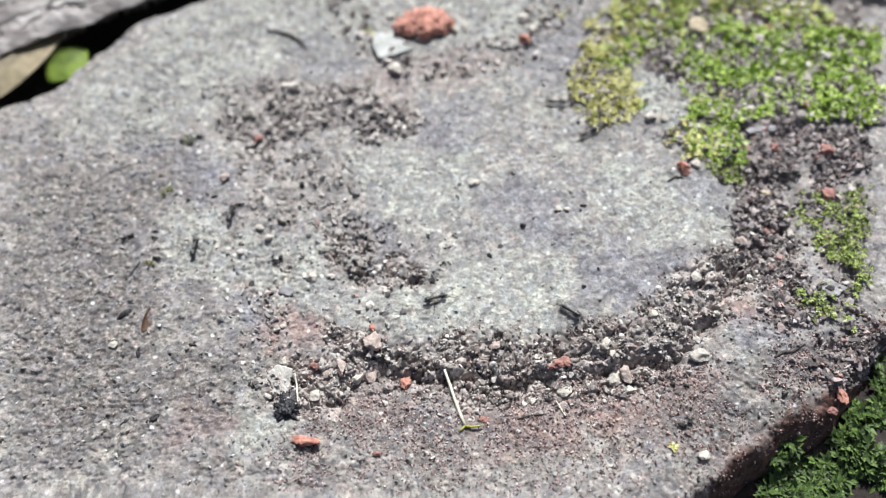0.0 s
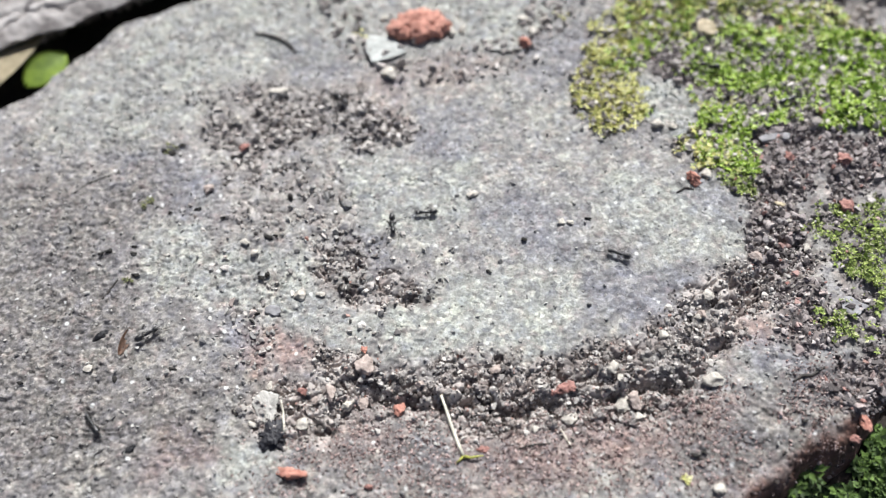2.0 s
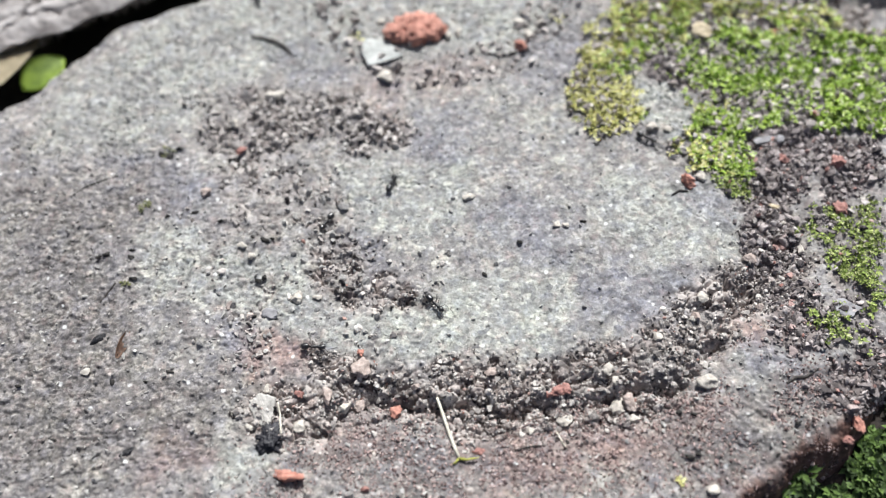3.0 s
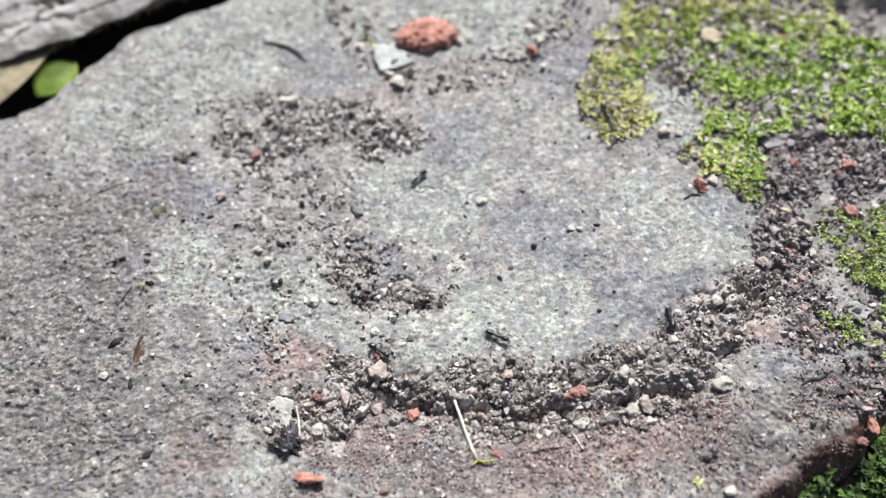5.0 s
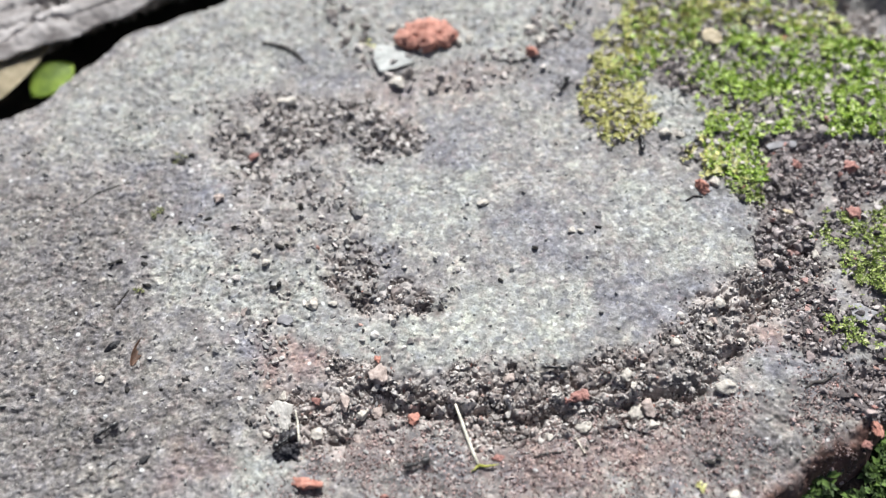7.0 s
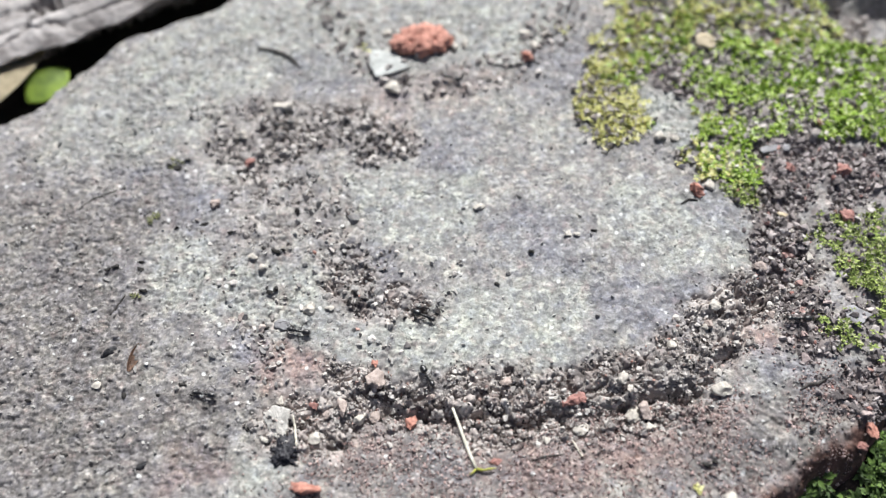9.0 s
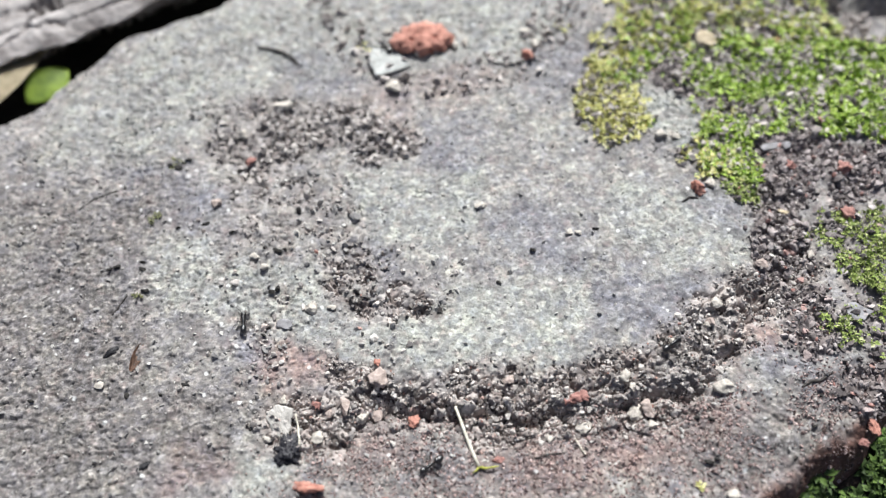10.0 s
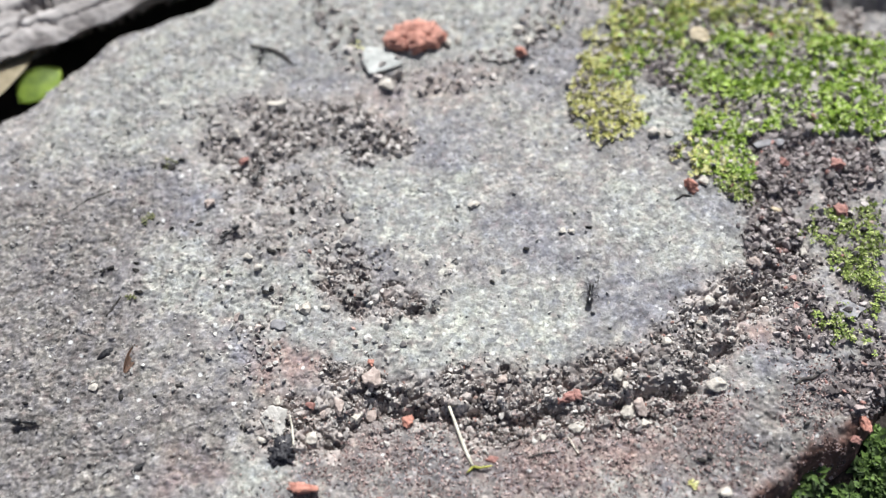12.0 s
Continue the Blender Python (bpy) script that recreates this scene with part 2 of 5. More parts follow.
PLATEAU = [[(2.0, 38.2), (20.5, 45.3), (34.0, 28.5), (44.7, 23.6), (53.0, 17.2), (51.3, 8.2), (44.1, 2.7), (36.1, -4.0), (25.7, -8.7), (11.4, -7.8), (0.8, -9.3), (-1.1, -1.8), (7.7, 3.5), (-3.3, 9.4), (-7.5, 20.8)]]
HOLE = [(86, 59, 11, 8.5, 0)]
FLAKES = [(-44, 10, 22, 22, 0), (-30, -14, 24, 14, 0), (-20, 12, 16, 12, 0), (-60, -10, 20, 20, 0), (48, -16, 14, 7, 30)]


def soil_mask(x, y):
    return patch(x, y, SOIL, 41, 1.5, 1.8, 4)


def moss_mask(x, y):
    """Where moss grows: thick to the far side, thin where soil and bare stone show."""
    thick = 1 - 0.6 * patch(x, y, [SOIL_A, SOIL_B, SOIL_C, SOIL_D], 47, 1.5, 1.8, 4)
    thick = thick * (1 - 0.5 * patch(x, y, [[(42.5, 23.7), (49.4, 34.2), (55.1, 31.0), (53.7, 18.6), (46.9, 19.4)]], 48, 2.0, 2.0, 4))
    gaps = 0.06 + 0.94 * smooth(-0.14, 0.14, fbm(x / 4.2, y / 4.2, 305, 5) + 0.010 * np.minimum(x - 66, 12) + 0.05 * (1 - smooth(14, 22, y)))
    return patch(x, y, MOSS, 301, 1.4, 2.0, 3.5) * thick * (1 - 0.5 * (1 - smooth(13, 20, y))) * np.maximum(gaps, 0.28 * (x < 42))


def rubble_mask(x, y):
    broken = 0.3 + 0.7 * smooth(-0.35, 0.1, fbm(x / 2.6, y / 2.6, 97, 3))
    out = (0.45 + 0.45 * smooth(-28, -20, x)) * broken * patch(x, y, [RUBBLE_TOP], 91, 2.2, 2.2, 3.5)
    out = np.maximum(out, broken * patch(x, y, [RUBBLE_MID], 93, 1.2, 1.5, 3))
    loose = smooth(0.0, 0.3, fbm(x / 2.0, y / 2.0, 98, 3))
    out = np.maximum(out, 0.3 * loose * patch(x, y, [RUBBLE_SIDE, RUBBLE_SPUR], 94, 1.8, 1.8, 3.5))
    out = np.maximum(out, 0.35 * loose * patch(x, y, [RUBBLE_BEHIND], 96, 1.5, 1.5, 3.5))
    low = smooth(-0.45, -0.05, fbm(x / 3.2, y / 3.2, 99, 3))
    return np.maximum(out, (0.45 + 0.55 * low) * patch(x, y, [RUBBLE_LOW], 92, 1.8, 2.2, 3))


def right_side(x, y):
    return signed(x, y, EDGE_RIGHT, EDGE_RIGHT_BACK) + 1.2 * fbm(x / 7, y / 7, 25, 4)


def height(x, y, fine=True):
    """Height of the stone's upper face, mm."""
    h = 0.7 * fbm(x / 30, y / 30, 3, 3)
    # the upper layer ends in a broken, undercut step
    wob = 1.3 * fbm(x / 5, y / 5, 11, 4) + 0.7 * fbm(x / 1.4, y / 1.4, 12, 2)
    d = signed(x, y, LEDGE, LEDGE_BACK) + wob
    fade = smooth(-14, 2, x) * (1 - 0.6 * smooth(10, 26, y))
    h = h - 0.9 * fade * (1 - smooth(-0.9, 0.5, d)) - 0.5 * fade * (1 - smooth(-1, 5.5, d))
    crevice = smooth(-0.25, 0.2, fbm(x / 6, y / 3, 13, 3) + 0.1) * smooth(-8, 0, x) * (1 - smooth(0, 8, y))
    h = h - 1.6 * crevice * np.exp(-(((d + 0.7) / 0.8) ** 2))
    # the slab falls away to both sides
    left = signed(x, y, EDGE_LEFT, EDGE_LEFT_BACK) + 1.2 * fbm(x / 7, y / 7, 21, 4)
    h = h - 0.9 * (1 - smooth(-1, 9, left)) - 22 * (1 - smooth(-7, 0.4, left))
    right = right_side(x, y)
    h = h - 1.2 * (1 - smooth(-2, 10, right)) - 16 * (1 - smooth(-9.0, 0.4, right))
    rim = np.hypot(x / 128, (y - 15) / 100)
    h = h - 25 * smooth(0.93, 1.12, rim)
    if not fine:
        return h
    rub = rubble_mask(x, y)
    soil = soil_mask(x, y)
    firm = 1 - np.maximum(rub, soil)
    level = patch(x, y, PLATEAU, 107, 3.0, 2.5, 5)
    calm = 1 - 0.15 * np.maximum(level, patch(x, y, PALE, 101, 1.3, 2.0, 4.5))
    worn = (0.6 + 0.4 * patch(x, y, DARK, 104, 4.5, 3.5, 6)) * calm
    h = h + 0.32 * fbm(x / 6, y / 6, 31, 3) + 0.11 * worn * fbm(x / 1.7, y / 1.7, 33, 4)
    # grains of the stone itself, and pits where grains have fallen out
    near, far, own = cells(x / 0.62 + 0.2 * fbm(x, y, 5, 3), y / 0.62 + 0.2 * fbm(x, y, 7, 3), 51)
    h = h + (0.02 + 0.13 * own**2) * (1 - smooth(0.3, 0.7, near)) * (0.3 + 1.0 * worn)
    near, far, own = cells(x / 1.1 + 0.3 * fbm(x / 1.3, y / 1.3, 56, 3), y / 1.0 + 0.3 * fbm(x / 1.3, y / 1.3, 57, 3), 58)
    h = h + 0.11 * own * smooth(0.03, 0.3, far - near) * firm
    # flakes with broken edges
    near, far, own = cells(x / 2.5 + 0.7 * fbm(x / 2, y / 2, 53, 4), y / 1.5 + 0.7 * fbm(x / 2, y / 2, 54, 4), 55)
    h = h + (0.06 + 0.26 * blob(x, y, FLAKES, 105, 0.7, 5)) * firm * calm * own * smooth(0.0, 0.14, far - near)
    gate = smooth(-0.15, 0.3, fbm(x / 7, y / 7, 63, 3) - 0.006 * x)
    pit = np.maximum(smooth(0.3, 0.6, fbm(x / 1.5, y / 1.3, 61, 3)), smooth(0.25, 0.5, fbm(x / 0.75, y / 0.65, 62, 2))) * gate
    crack = (1 - smooth(0.01, 0.055, np.abs(fbm(x / 4.5, y / 2.6, 65, 5)))) * smooth(0.0, 0.3, fbm(x / 3, y / 3, 67, 2)) * (0.35 + 0.65 * gate)
    h = h - np.maximum(0.30 * pit, 0.5 * crack) * firm * (1 - 0.4 * level)
    # crumbling bands are deeply uneven
    near, far, own = cells(x / 1.9 + 0.5 * fbm(x / 1.5, y / 1.5, 75, 3), y / 1.3 + 0.5 * fbm(x / 1.5, y / 1.5, 77, 3), 79)
    h = h + rub * (1.1 * (own - 0.5) * smooth(0.0, 0.2, far - near) - 1.0 * (1 - smooth(0.03, 0.22, far - near)))
    h = h + rub * (0.55 * fbm(x / 1.1, y / 1.1, 71, 4) - 0.15) + soil * (1.1 * fbm(x / 2.2, y / 2.2, 73, 3) - 0.2) - 7 * blob(x, y, HOLE, 49)
    return h


def attributes(x, y):
    """How much of each surface shows."""
    near, far, own = cells(x / 0.62 + 0.2 * fbm(x, y, 5, 3), y / 0.62 + 0.2 * fbm(x, y, 7, 3), 51)
    near, far, chunk = cells(x / 1.9 + 0.5 * fbm(x / 1.5, y / 1.5, 75, 3), y / 1.3 + 0.5 * fbm(x / 1.5, y / 1.5, 77, 3), 79)
    return {"chunk": lattice((chunk * 9973).astype(np.int32), (chunk * 7919).astype(np.int32), 9),
            "pale": np.maximum(patch(x, y, PALE, 101, 1.3, 2.0, 4.5), 0.8 * patch(x, y, [PALE_REAR], 106, 3.0, 3.0, 5)), "blue": patch(x, y, BLUE, 102, 2.5, 2.5, 5) * (1 - 0.35 * smooth(26, 36, y)), "brown": patch(x, y, BROWN, 103, 2.5, 3.0, 5) * (1 - 0.55 * smooth(26, 36, y)),
            "soil": np.maximum(0.8 * soil_mask(x, y), 0.45 * patch(x, y, [MOSS_TOP, MOSS_LOW], 301, 1.6, 2.0, 3.5)), "rubble": 0.9 * rubble_mask(x, y), "grain": own, "level": patch(x, y, PLATEAU, 107, 3.0, 2.5, 5),
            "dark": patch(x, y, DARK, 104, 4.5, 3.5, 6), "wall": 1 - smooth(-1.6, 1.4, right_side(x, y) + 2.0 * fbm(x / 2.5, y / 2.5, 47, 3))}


# ---- materials ----
def material(name, rough=0.8, metal=0.0, spec=0.5):
    m = bpy.data.materials.new(name)
    m.use_nodes = True
    tree = m.node_tree
    b = tree.nodes["Principled BSDF"]
    b.inputs["Roughness"].default_value, b.inputs["Metallic"].default_value = rough, metal
    b.inputs["Specular IOR Level"].default_value = spec
    return m, tree, b


def node(tree, kind, **values):
    n = tree.nodes.new(kind)
    for key, value in values.items():
        n.inputs[key.replace("_", " ")].default_value = value
    return n


def noise_of(tree, scale, detail=3.0, rough=0.6, space="Object"):
    co = tree.nodes.new("ShaderNodeTexCoord")
    n = node(tree, "ShaderNodeTexNoise", Scale=scale, Detail=detail, Roughness=rough)
    tree.links.new(co.outputs[space], n.inputs["Vector"])
    return n.outputs["Fac"]


def ramp(tree, source, *stops):
    r = tree.nodes.new("ShaderNodeValToRGB")
    while len(r.color_ramp.elements) < len(stops):
        r.color_ramp.elements.new(0.5)
    for e, (at, colour) in zip(r.color_ramp.elements, stops):
        e.position = at
        e.color = (*colour, 1) if len(colour) == 3 else colour
    tree.links.new(source, r.inputs[0])
    return r.outputs[0]


def grey(v):
    return (v, v, v)


def mix(tree, fac, a, b, blend="MIX"):
    n = tree.nodes.new("ShaderNodeMix")
    n.data_type, n.blend_type = "RGBA", blend
    for socket, value in ((n.inputs[0], fac), (n.inputs[6], a), (n.inputs[7], b)):
        if isinstance(value, bpy.types.NodeSocket):
            tree.links.new(value, socket)
        elif isinstance(value, (int, float)):
            socket.default_value = value
        else:
            socket.default_value = (*value, 1)
    return n.outputs[2]


def attribute(tree, name):
    n = tree.nodes.new("ShaderNodeAttribute")
    n.attribute_name = name
    return n.outputs["Fac"]


def bump(tree, source, b, distance, strength=0.6):
    n = tree.nodes.new("ShaderNodeBump")
    n.inputs["Distance"].default_value, n.inputs["Strength"].default_value = distance, strength
    tree.links.new(source, n.inputs["Height"])
    tree.links.new(n.outputs[0], b.inputs["Normal"])


def stone_material():
    m, t, b = material("weathered sandstone", 0.85, 0, 0.35)
    level = attribute(t, "level")
    patches = noise_of(t, 260, 4)
    base = ramp(t, patches, (0.3, (0.20, 0.188, 0.184)), (0.5, (0.268, 0.253, 0.247)), (0.7, (0.338, 0.321, 0.312)))
    edge = noise_of(t, 700, 3)
    pale = ramp(t, edge, (0.3, (0.25, 0.253, 0.24)), (0.7, (0.395, 0.398, 0.378)))
    blue = ramp(t, edge, (0.3, (0.15, 0.147, 0.164)), (0.7, (0.275, 0.27, 0.297)))
    brown = ramp(t, edge, (0.3, (0.195, 0.132, 0.119)), (0.7, (0.375, 0.272, 0.25)))
    soil = ramp(t, edge, (0.3, (0.055, 0.045, 0.042)), (0.7, (0.25, 0.208, 0.195)))
    col = mix(t, mix(t, 1.0, attribute(t, "brown"), ramp(t, noise_of(t, 300, 4, 0.7), (0.38, grey(0.3)), (0.62, grey(0.9))), "MULTIPLY"), base, brown)
    # lichen crust: pale scaly patches, thick where it is well grown; the broad far area is just paler
    crust = ramp(t, noise_of(t, 360, 6, 0.72), (0.40, grey(0.0)), (0.56, grey(1.0)))
    grown = mix(t, 1.0, attribute(t, "pale"), ramp(t, noise_of(t, 330, 5, 0.75), (0.36, grey(0.3)), (0.56, grey(1.0))), "MULTIPLY")
    col = mix(t, grown, col, pale)
    col = mix(t, mix(t, 1.0, attribute(t, "blue"), ramp(t, noise_of(t, 300, 5, 0.7), (0.36, grey(0.55)), (0.56, grey(0.95))), "MULTIPLY"), col, blue)
    bare = ramp(t, attribute(t, "blue"), (0.0, grey(0.45)), (1.0, grey(0.16)))
    col = mix(t, mix(t, 1.0, mix(t, 1.0, crust, level, "MULTIPLY"), bare, "MULTIPLY"), col, pale)
    col = mix(t, mix(t, 1.0, attribute(t, "dark"), grey(0.9), "MULTIPLY"), col, ramp(t, noise_of(t, 1100, 4, 0.75), (0.36, (0.075, 0.068, 0.065)), (0.5, (0.172, 0.158, 0.154)), (0.64, (0.315, 0.294, 0.286))))
    # each grain its own tone, fainter on the smooth upper face
    tone = ramp(t, attribute(t, "grain"), (0.0, grey(0.6)), (0.2, grey(0.9)), (0.75, grey(1.05)), (1.0, grey(1.35)))
    col = mix(t, ramp(t, level, (0.0, grey(0.85)), (1.0, grey(0.6))), col, tone, "MULTIPLY")
    blotch = ramp(t, noise_of(t, 140, 3, 0.6), (0.32, (0.88, 0.88, 0.90)), (0.5, grey(1.0)), (0.68, (1.08, 1.10, 1.06)))
    col = mix(t, 1.0, col, blotch, "MULTIPLY")
    clumps = ramp(t, noise_of(t, 520, 6, 0.8), (0.34, grey(0.72)), (0.5, grey(0.98)), (0.66, grey(1.2)))
    col = mix(t, 0.6, col, clumps, "MULTIPLY")
    # a mosaic of lichen scales and bare grains
    warp = node(t, "ShaderNodeTexNoise", Scale=900.0, Detail=2.0)
    place = t.nodes.new("ShaderNodeTexCoord")
    t.links.new(place.outputs["Object"], warp.inputs["Vector"])
    shift = t.nodes.new("ShaderNodeVectorMath")
    shift.operation = "MULTIPLY_ADD"
    shift.inputs[1].default_value = (0.0003, 0.0003, 0.0003)
    t.links.new(warp.outputs["Color"], shift.inputs[0])
    t.links.new(place.outputs["Object"], shift.inputs[2])
    scales = node(t, "ShaderNodeTexVoronoi", Scale=1350.0)
    t.links.new(shift.outputs[0], scales.inputs["Vector"])
    split = t.nodes.new("ShaderNodeSeparateColor")
    t.links.new(scales.outputs["Color"], split.inputs[0])
    mosaic = ramp(t, split.outputs[0], (0.0, (0.64, 0.64, 0.67)), (0.15, grey(0.84)), (0.5, grey(1.0)), (0.8, (1.14, 1.14, 1.11)), (1.0, (1.5, 1.5, 1.44)))
    col = mix(t, ramp(t, level, (0.0, grey(0.8)), (1.0, grey(0.95))), col, mosaic, "MULTIPLY")
    broad = node(t, "ShaderNodeTexVoronoi", Scale=620.0)
    t.links.new(shift.outputs[0], broad.inputs["Vector"])
    parted = t.nodes.new("ShaderNodeSeparateColor")
    t.links.new(broad.outputs["Color"], parted.inputs[0])
    col = mix(t, 0.8, col, ramp(t, parted.outputs[1], (0.0, (0.84, 0.84, 0.86)), (0.5, grey(1.0)), (1.0, (1.14, 1.14, 1.1))), "MULTIPLY")
    fleck = ramp(t, noise_of(t, 2700, 2, 0.7), (0.3, grey(0.66)), (0.5, grey(1.0)), (0.7, grey(1.28)))
    col = mix(t, 0.8, col, fleck, "MULTIPLY")
    # patches that lean to pink, green and blue
    hue = ramp(t, noise_of(t, 480, 4, 0.7), (0.32, (0.95, 0.975, 1.06)), (0.46, (1.0, 1.0, 0.995)), (0.54, (1.01, 1.005, 0.975)), (0.68, (1.10, 0.98, 0.955)))
    col = mix(t, 0.9, col, hue, "MULTIPLY")
    # scattered bright quartz grains
    co = t.nodes.new("ShaderNodeTexCoord")
    v = node(t, "ShaderNodeTexVoronoi", Scale=520.0)
    t.links.new(co.outputs["Object"], v.inputs["Vector"])
    speck = ramp(t, v.outputs["Distance"], (0.10, grey(1.0)), (0.2, grey(0.0)))
    pick = ramp(t, noise_of(t, 410, 1), (0.55, grey(0.0)), (0.6, grey(0.85)))
    col = mix(t, mix(t, 1.0, speck, pick, "MULTIPLY"), col, (0.74, 0.74, 0.72))
    # near-black specks scattered by noise, the coarser ones fainter on the plateau
    dark = ramp(t, noise_of(t, 900, 3, 0.65), (0.33, grey(0.6)), (0.40, grey(0.0)))
    rare = ramp(t, level, (0.0, grey(1.0)), (1.0, grey(0.6)))
    col = mix(t, mix(t, 1.0, dark, rare, "MULTIPLY"), col, (0.06, 0.058, 0.055))
    fine_specks = ramp(t, noise_of(t, 1600, 2, 0.6), (0.33, grey(0.5)), (0.40, grey(0.0)))
    col = mix(t, fine_specks, col, (0.08, 0.076, 0.072))
    crumbly = mix(t, 0.7, ramp(t, attribute(t, "chunk"), (0.0, (0.08, 0.064, 0.058)), (0.35, (0.25, 0.205, 0.187)), (0.75, (0.44, 0.385, 0.356)), (1.0, (0.58, 0.53, 0.49))), ramp(t, noise_of(t, 1500, 4, 0.7), (0.3, grey(0.5)), (0.5, grey(1.0)), (0.7, grey(1.4))), "MULTIPLY")
    col = mix(t, attribute(t, "rubble"), col, crumbly)
    col = mix(t, attribute(t, "soil"), col, soil)
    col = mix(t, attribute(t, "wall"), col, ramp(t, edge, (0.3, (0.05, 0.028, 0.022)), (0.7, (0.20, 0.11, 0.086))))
    t.links.new(col, b.inputs["Base Color"])
    bump(t, noise_of(t, 2600, 3, 0.6), b, 0.00008, 0.7)
    return m


def island_material(name, stops, rough=0.6, grain=2500, spec=0.5, relief=0.0001, translucent=0.0):
    """Loose pieces: each takes its own colour."""
    m, t, b = material(name, rough, 0, spec)
    g = t.nodes.new("ShaderNodeNewGeometry")
    col = ramp(t, g.outputs["Random Per Island"], *stops)
    shade = ramp(t, noise_of(t, grain, 3), (0.25, grey(0.6)), (0.75, grey(1.25)))
    t.links.new(mix(t, 0.8, col, shade, "MULTIPLY"), b.inputs["Base Color"])
    if translucent:
        b.inputs["Subsurface Weight"].default_value = translucent
        b.inputs["Subsurface Radius"].default_value = (0.0004, 0.0006, 0.0002)
        b.inputs["Subsurface Scale"].default_value = 1.0
    bump(t, noise_of(t, grain * 1.5, 3), b, relief, 0.6)
    return m


def object_material(name, stops, rough=0.75, grain=2200):
    """Alike pebbles: each object takes its own colour."""
    m, t, b = material(name, rough, 0, 0.4)
    col = ramp(t, t.nodes.new("ShaderNodeObjectInfo").outputs["Random"], *stops)
    shade = ramp(t, noise_of(t, grain, 4), (0.25, grey(0.6)), (0.75, grey(1.25)))
    t.links.new(mix(t, 0.9, col, shade, "MULTIPLY"), b.inputs["Base Color"])
    bump(t, noise_of(t, grain * 1.5, 3), b, 0.00012, 0.7)
    return m


def plain(name, low, high, rough=0.7, grain=1500, relief=0.0001, spec=0.5, stretch=None):
    """A single stuff with grain and blotches."""
    m, t, b = material(name, rough, 0, spec)
    f = noise_of(t, grain, 4)
    if stretch:
        co = t.nodes.new("ShaderNodeTexCoord")
        mp = t.nodes.new("ShaderNodeMapping")
        mp.inputs["Scale"].default_value = stretch
        n = node(t, "ShaderNodeTexNoise", Scale=grain, Detail=4.0, Roughness=0.6)
        t.links.new(co.outputs["Object"], mp.inputs[0])
        t.links.new(mp.outputs[0], n.inputs["Vector"])
        f = n.outputs["Fac"]
    col = ramp(t, f, (0.3, low), (0.7, high))
    blotch = ramp(t, noise_of(t, grain * 0.25, 2), (0.3, grey(0.75)), (0.7, grey(1.2)))
    t.links.new(mix(t, 0.8, col, blotch, "MULTIPLY"), b.inputs["Base Color"])
    bump(t, f, b, relief, 0.7)
    return m


STONE = stone_material()
# dark soil, its colour lowered further to blacken the shaded gap beside the slab
GROUND = plain("dark soil deepened for gap shade", (0.010, 0.008, 0.006), (0.04, 0.029, 0.022), 0.9, 700, 0.0006)
# the near-black first stops stand for the shade in gaps between grains
GRIT = island_material("mixed grit with shade-dark grains", ((0.0, (0.022, 0.019, 0.018)), (0.14, (0.06, 0.052, 0.048)), (0.22, (0.23, 0.20, 0.182)), (0.5, (0.42, 0.38, 0.352)), (0.8, (0.56, 0.52, 0.485)),
                                      (0.96, (0.64, 0.59, 0.54)), (1.0, (0.36, 0.17, 0.13))), 0.8)
SAND = island_material("stone-grey sand", ((0.0, (0.18, 0.17, 0.165)), (0.25, (0.28, 0.27, 0.26)), (0.8, (0.42, 0.40, 0.37)), (0.97, (0.62, 0.60, 0.56)), (1.0, (0.42, 0.33, 0.29))), 0.8)
LOW_SAND = island_material("pinkish tan sand", ((0.0, (0.07, 0.048, 0.045)), (0.3, (0.215, 0.148, 0.135)), (0.75, (0.40, 0.288, 0.264)), (1.0, (0.62, 0.50, 0.465))), 0.8)
DARK_GRIT = island_material("dark soil crumbs", ((0.0, (0.06, 0.051, 0.050)), (0.3, (0.19, 0.164, 0.160)), (0.7, (0.36, 0.315, 0.305)), (0.94, (0.54, 0.49, 0.47)), (1.0, (0.34, 0.16, 0.13))), 0.85)
CRUST_GRIT = island_material("dark brown crumbs", ((0.0, (0.03, 0.022, 0.02)), (0.5, (0.12, 0.085, 0.074)), (0.95, (0.26, 0.20, 0.18)), (1.0, (0.36, 0.17, 0.13))), 0.85)
PEBBLE = object_material("ledge pebble stone", ((0.0, (0.15, 0.135, 0.125)), (0.35, (0.29, 0.265, 0.248)), (0.75, (0.45, 0.415, 0.385)), (1.0, (0.62, 0.58, 0.53))))
CRUMB = object_material("brown soil crumb", ((0.0, (0.09, 0.077, 0.075)), (0.5, (0.25, 0.216, 0.208)), (0.9, (0.46, 0.405, 0.388)), (1.0, (0.36, 0.2, 0.17))))
MOSS_OLIVE = island_material("dull olive moss leaves", ((0.0, (0.05, 0.055, 0.02)), (0.6, (0.13, 0.14, 0.05)), (1.0, (0.25, 0.25, 0.11))), 0.7)
MOSS_LEAF = island_material("moss leaves", ((0.0, (0.09, 0.14, 0.02)), (0.2, (0.22, 0.34, 0.04)), (0.5, (0.40, 0.56, 0.07)), (0.8, (0.54, 0.68, 0.16)), (1.0, (0.72, 0.76, 0.44))), 0.55,
                            1500, 0.4, 0.00005, 0.15)
MOSS_DEEP = island_material("dull green moss leaves", ((0.0, (0.07, 0.09, 0.018)), (0.4, (0.21, 0.29, 0.05)), (0.8, (0.40, 0.47, 0.12)), (1.0, (0.60, 0.60, 0.33))), 0.7)
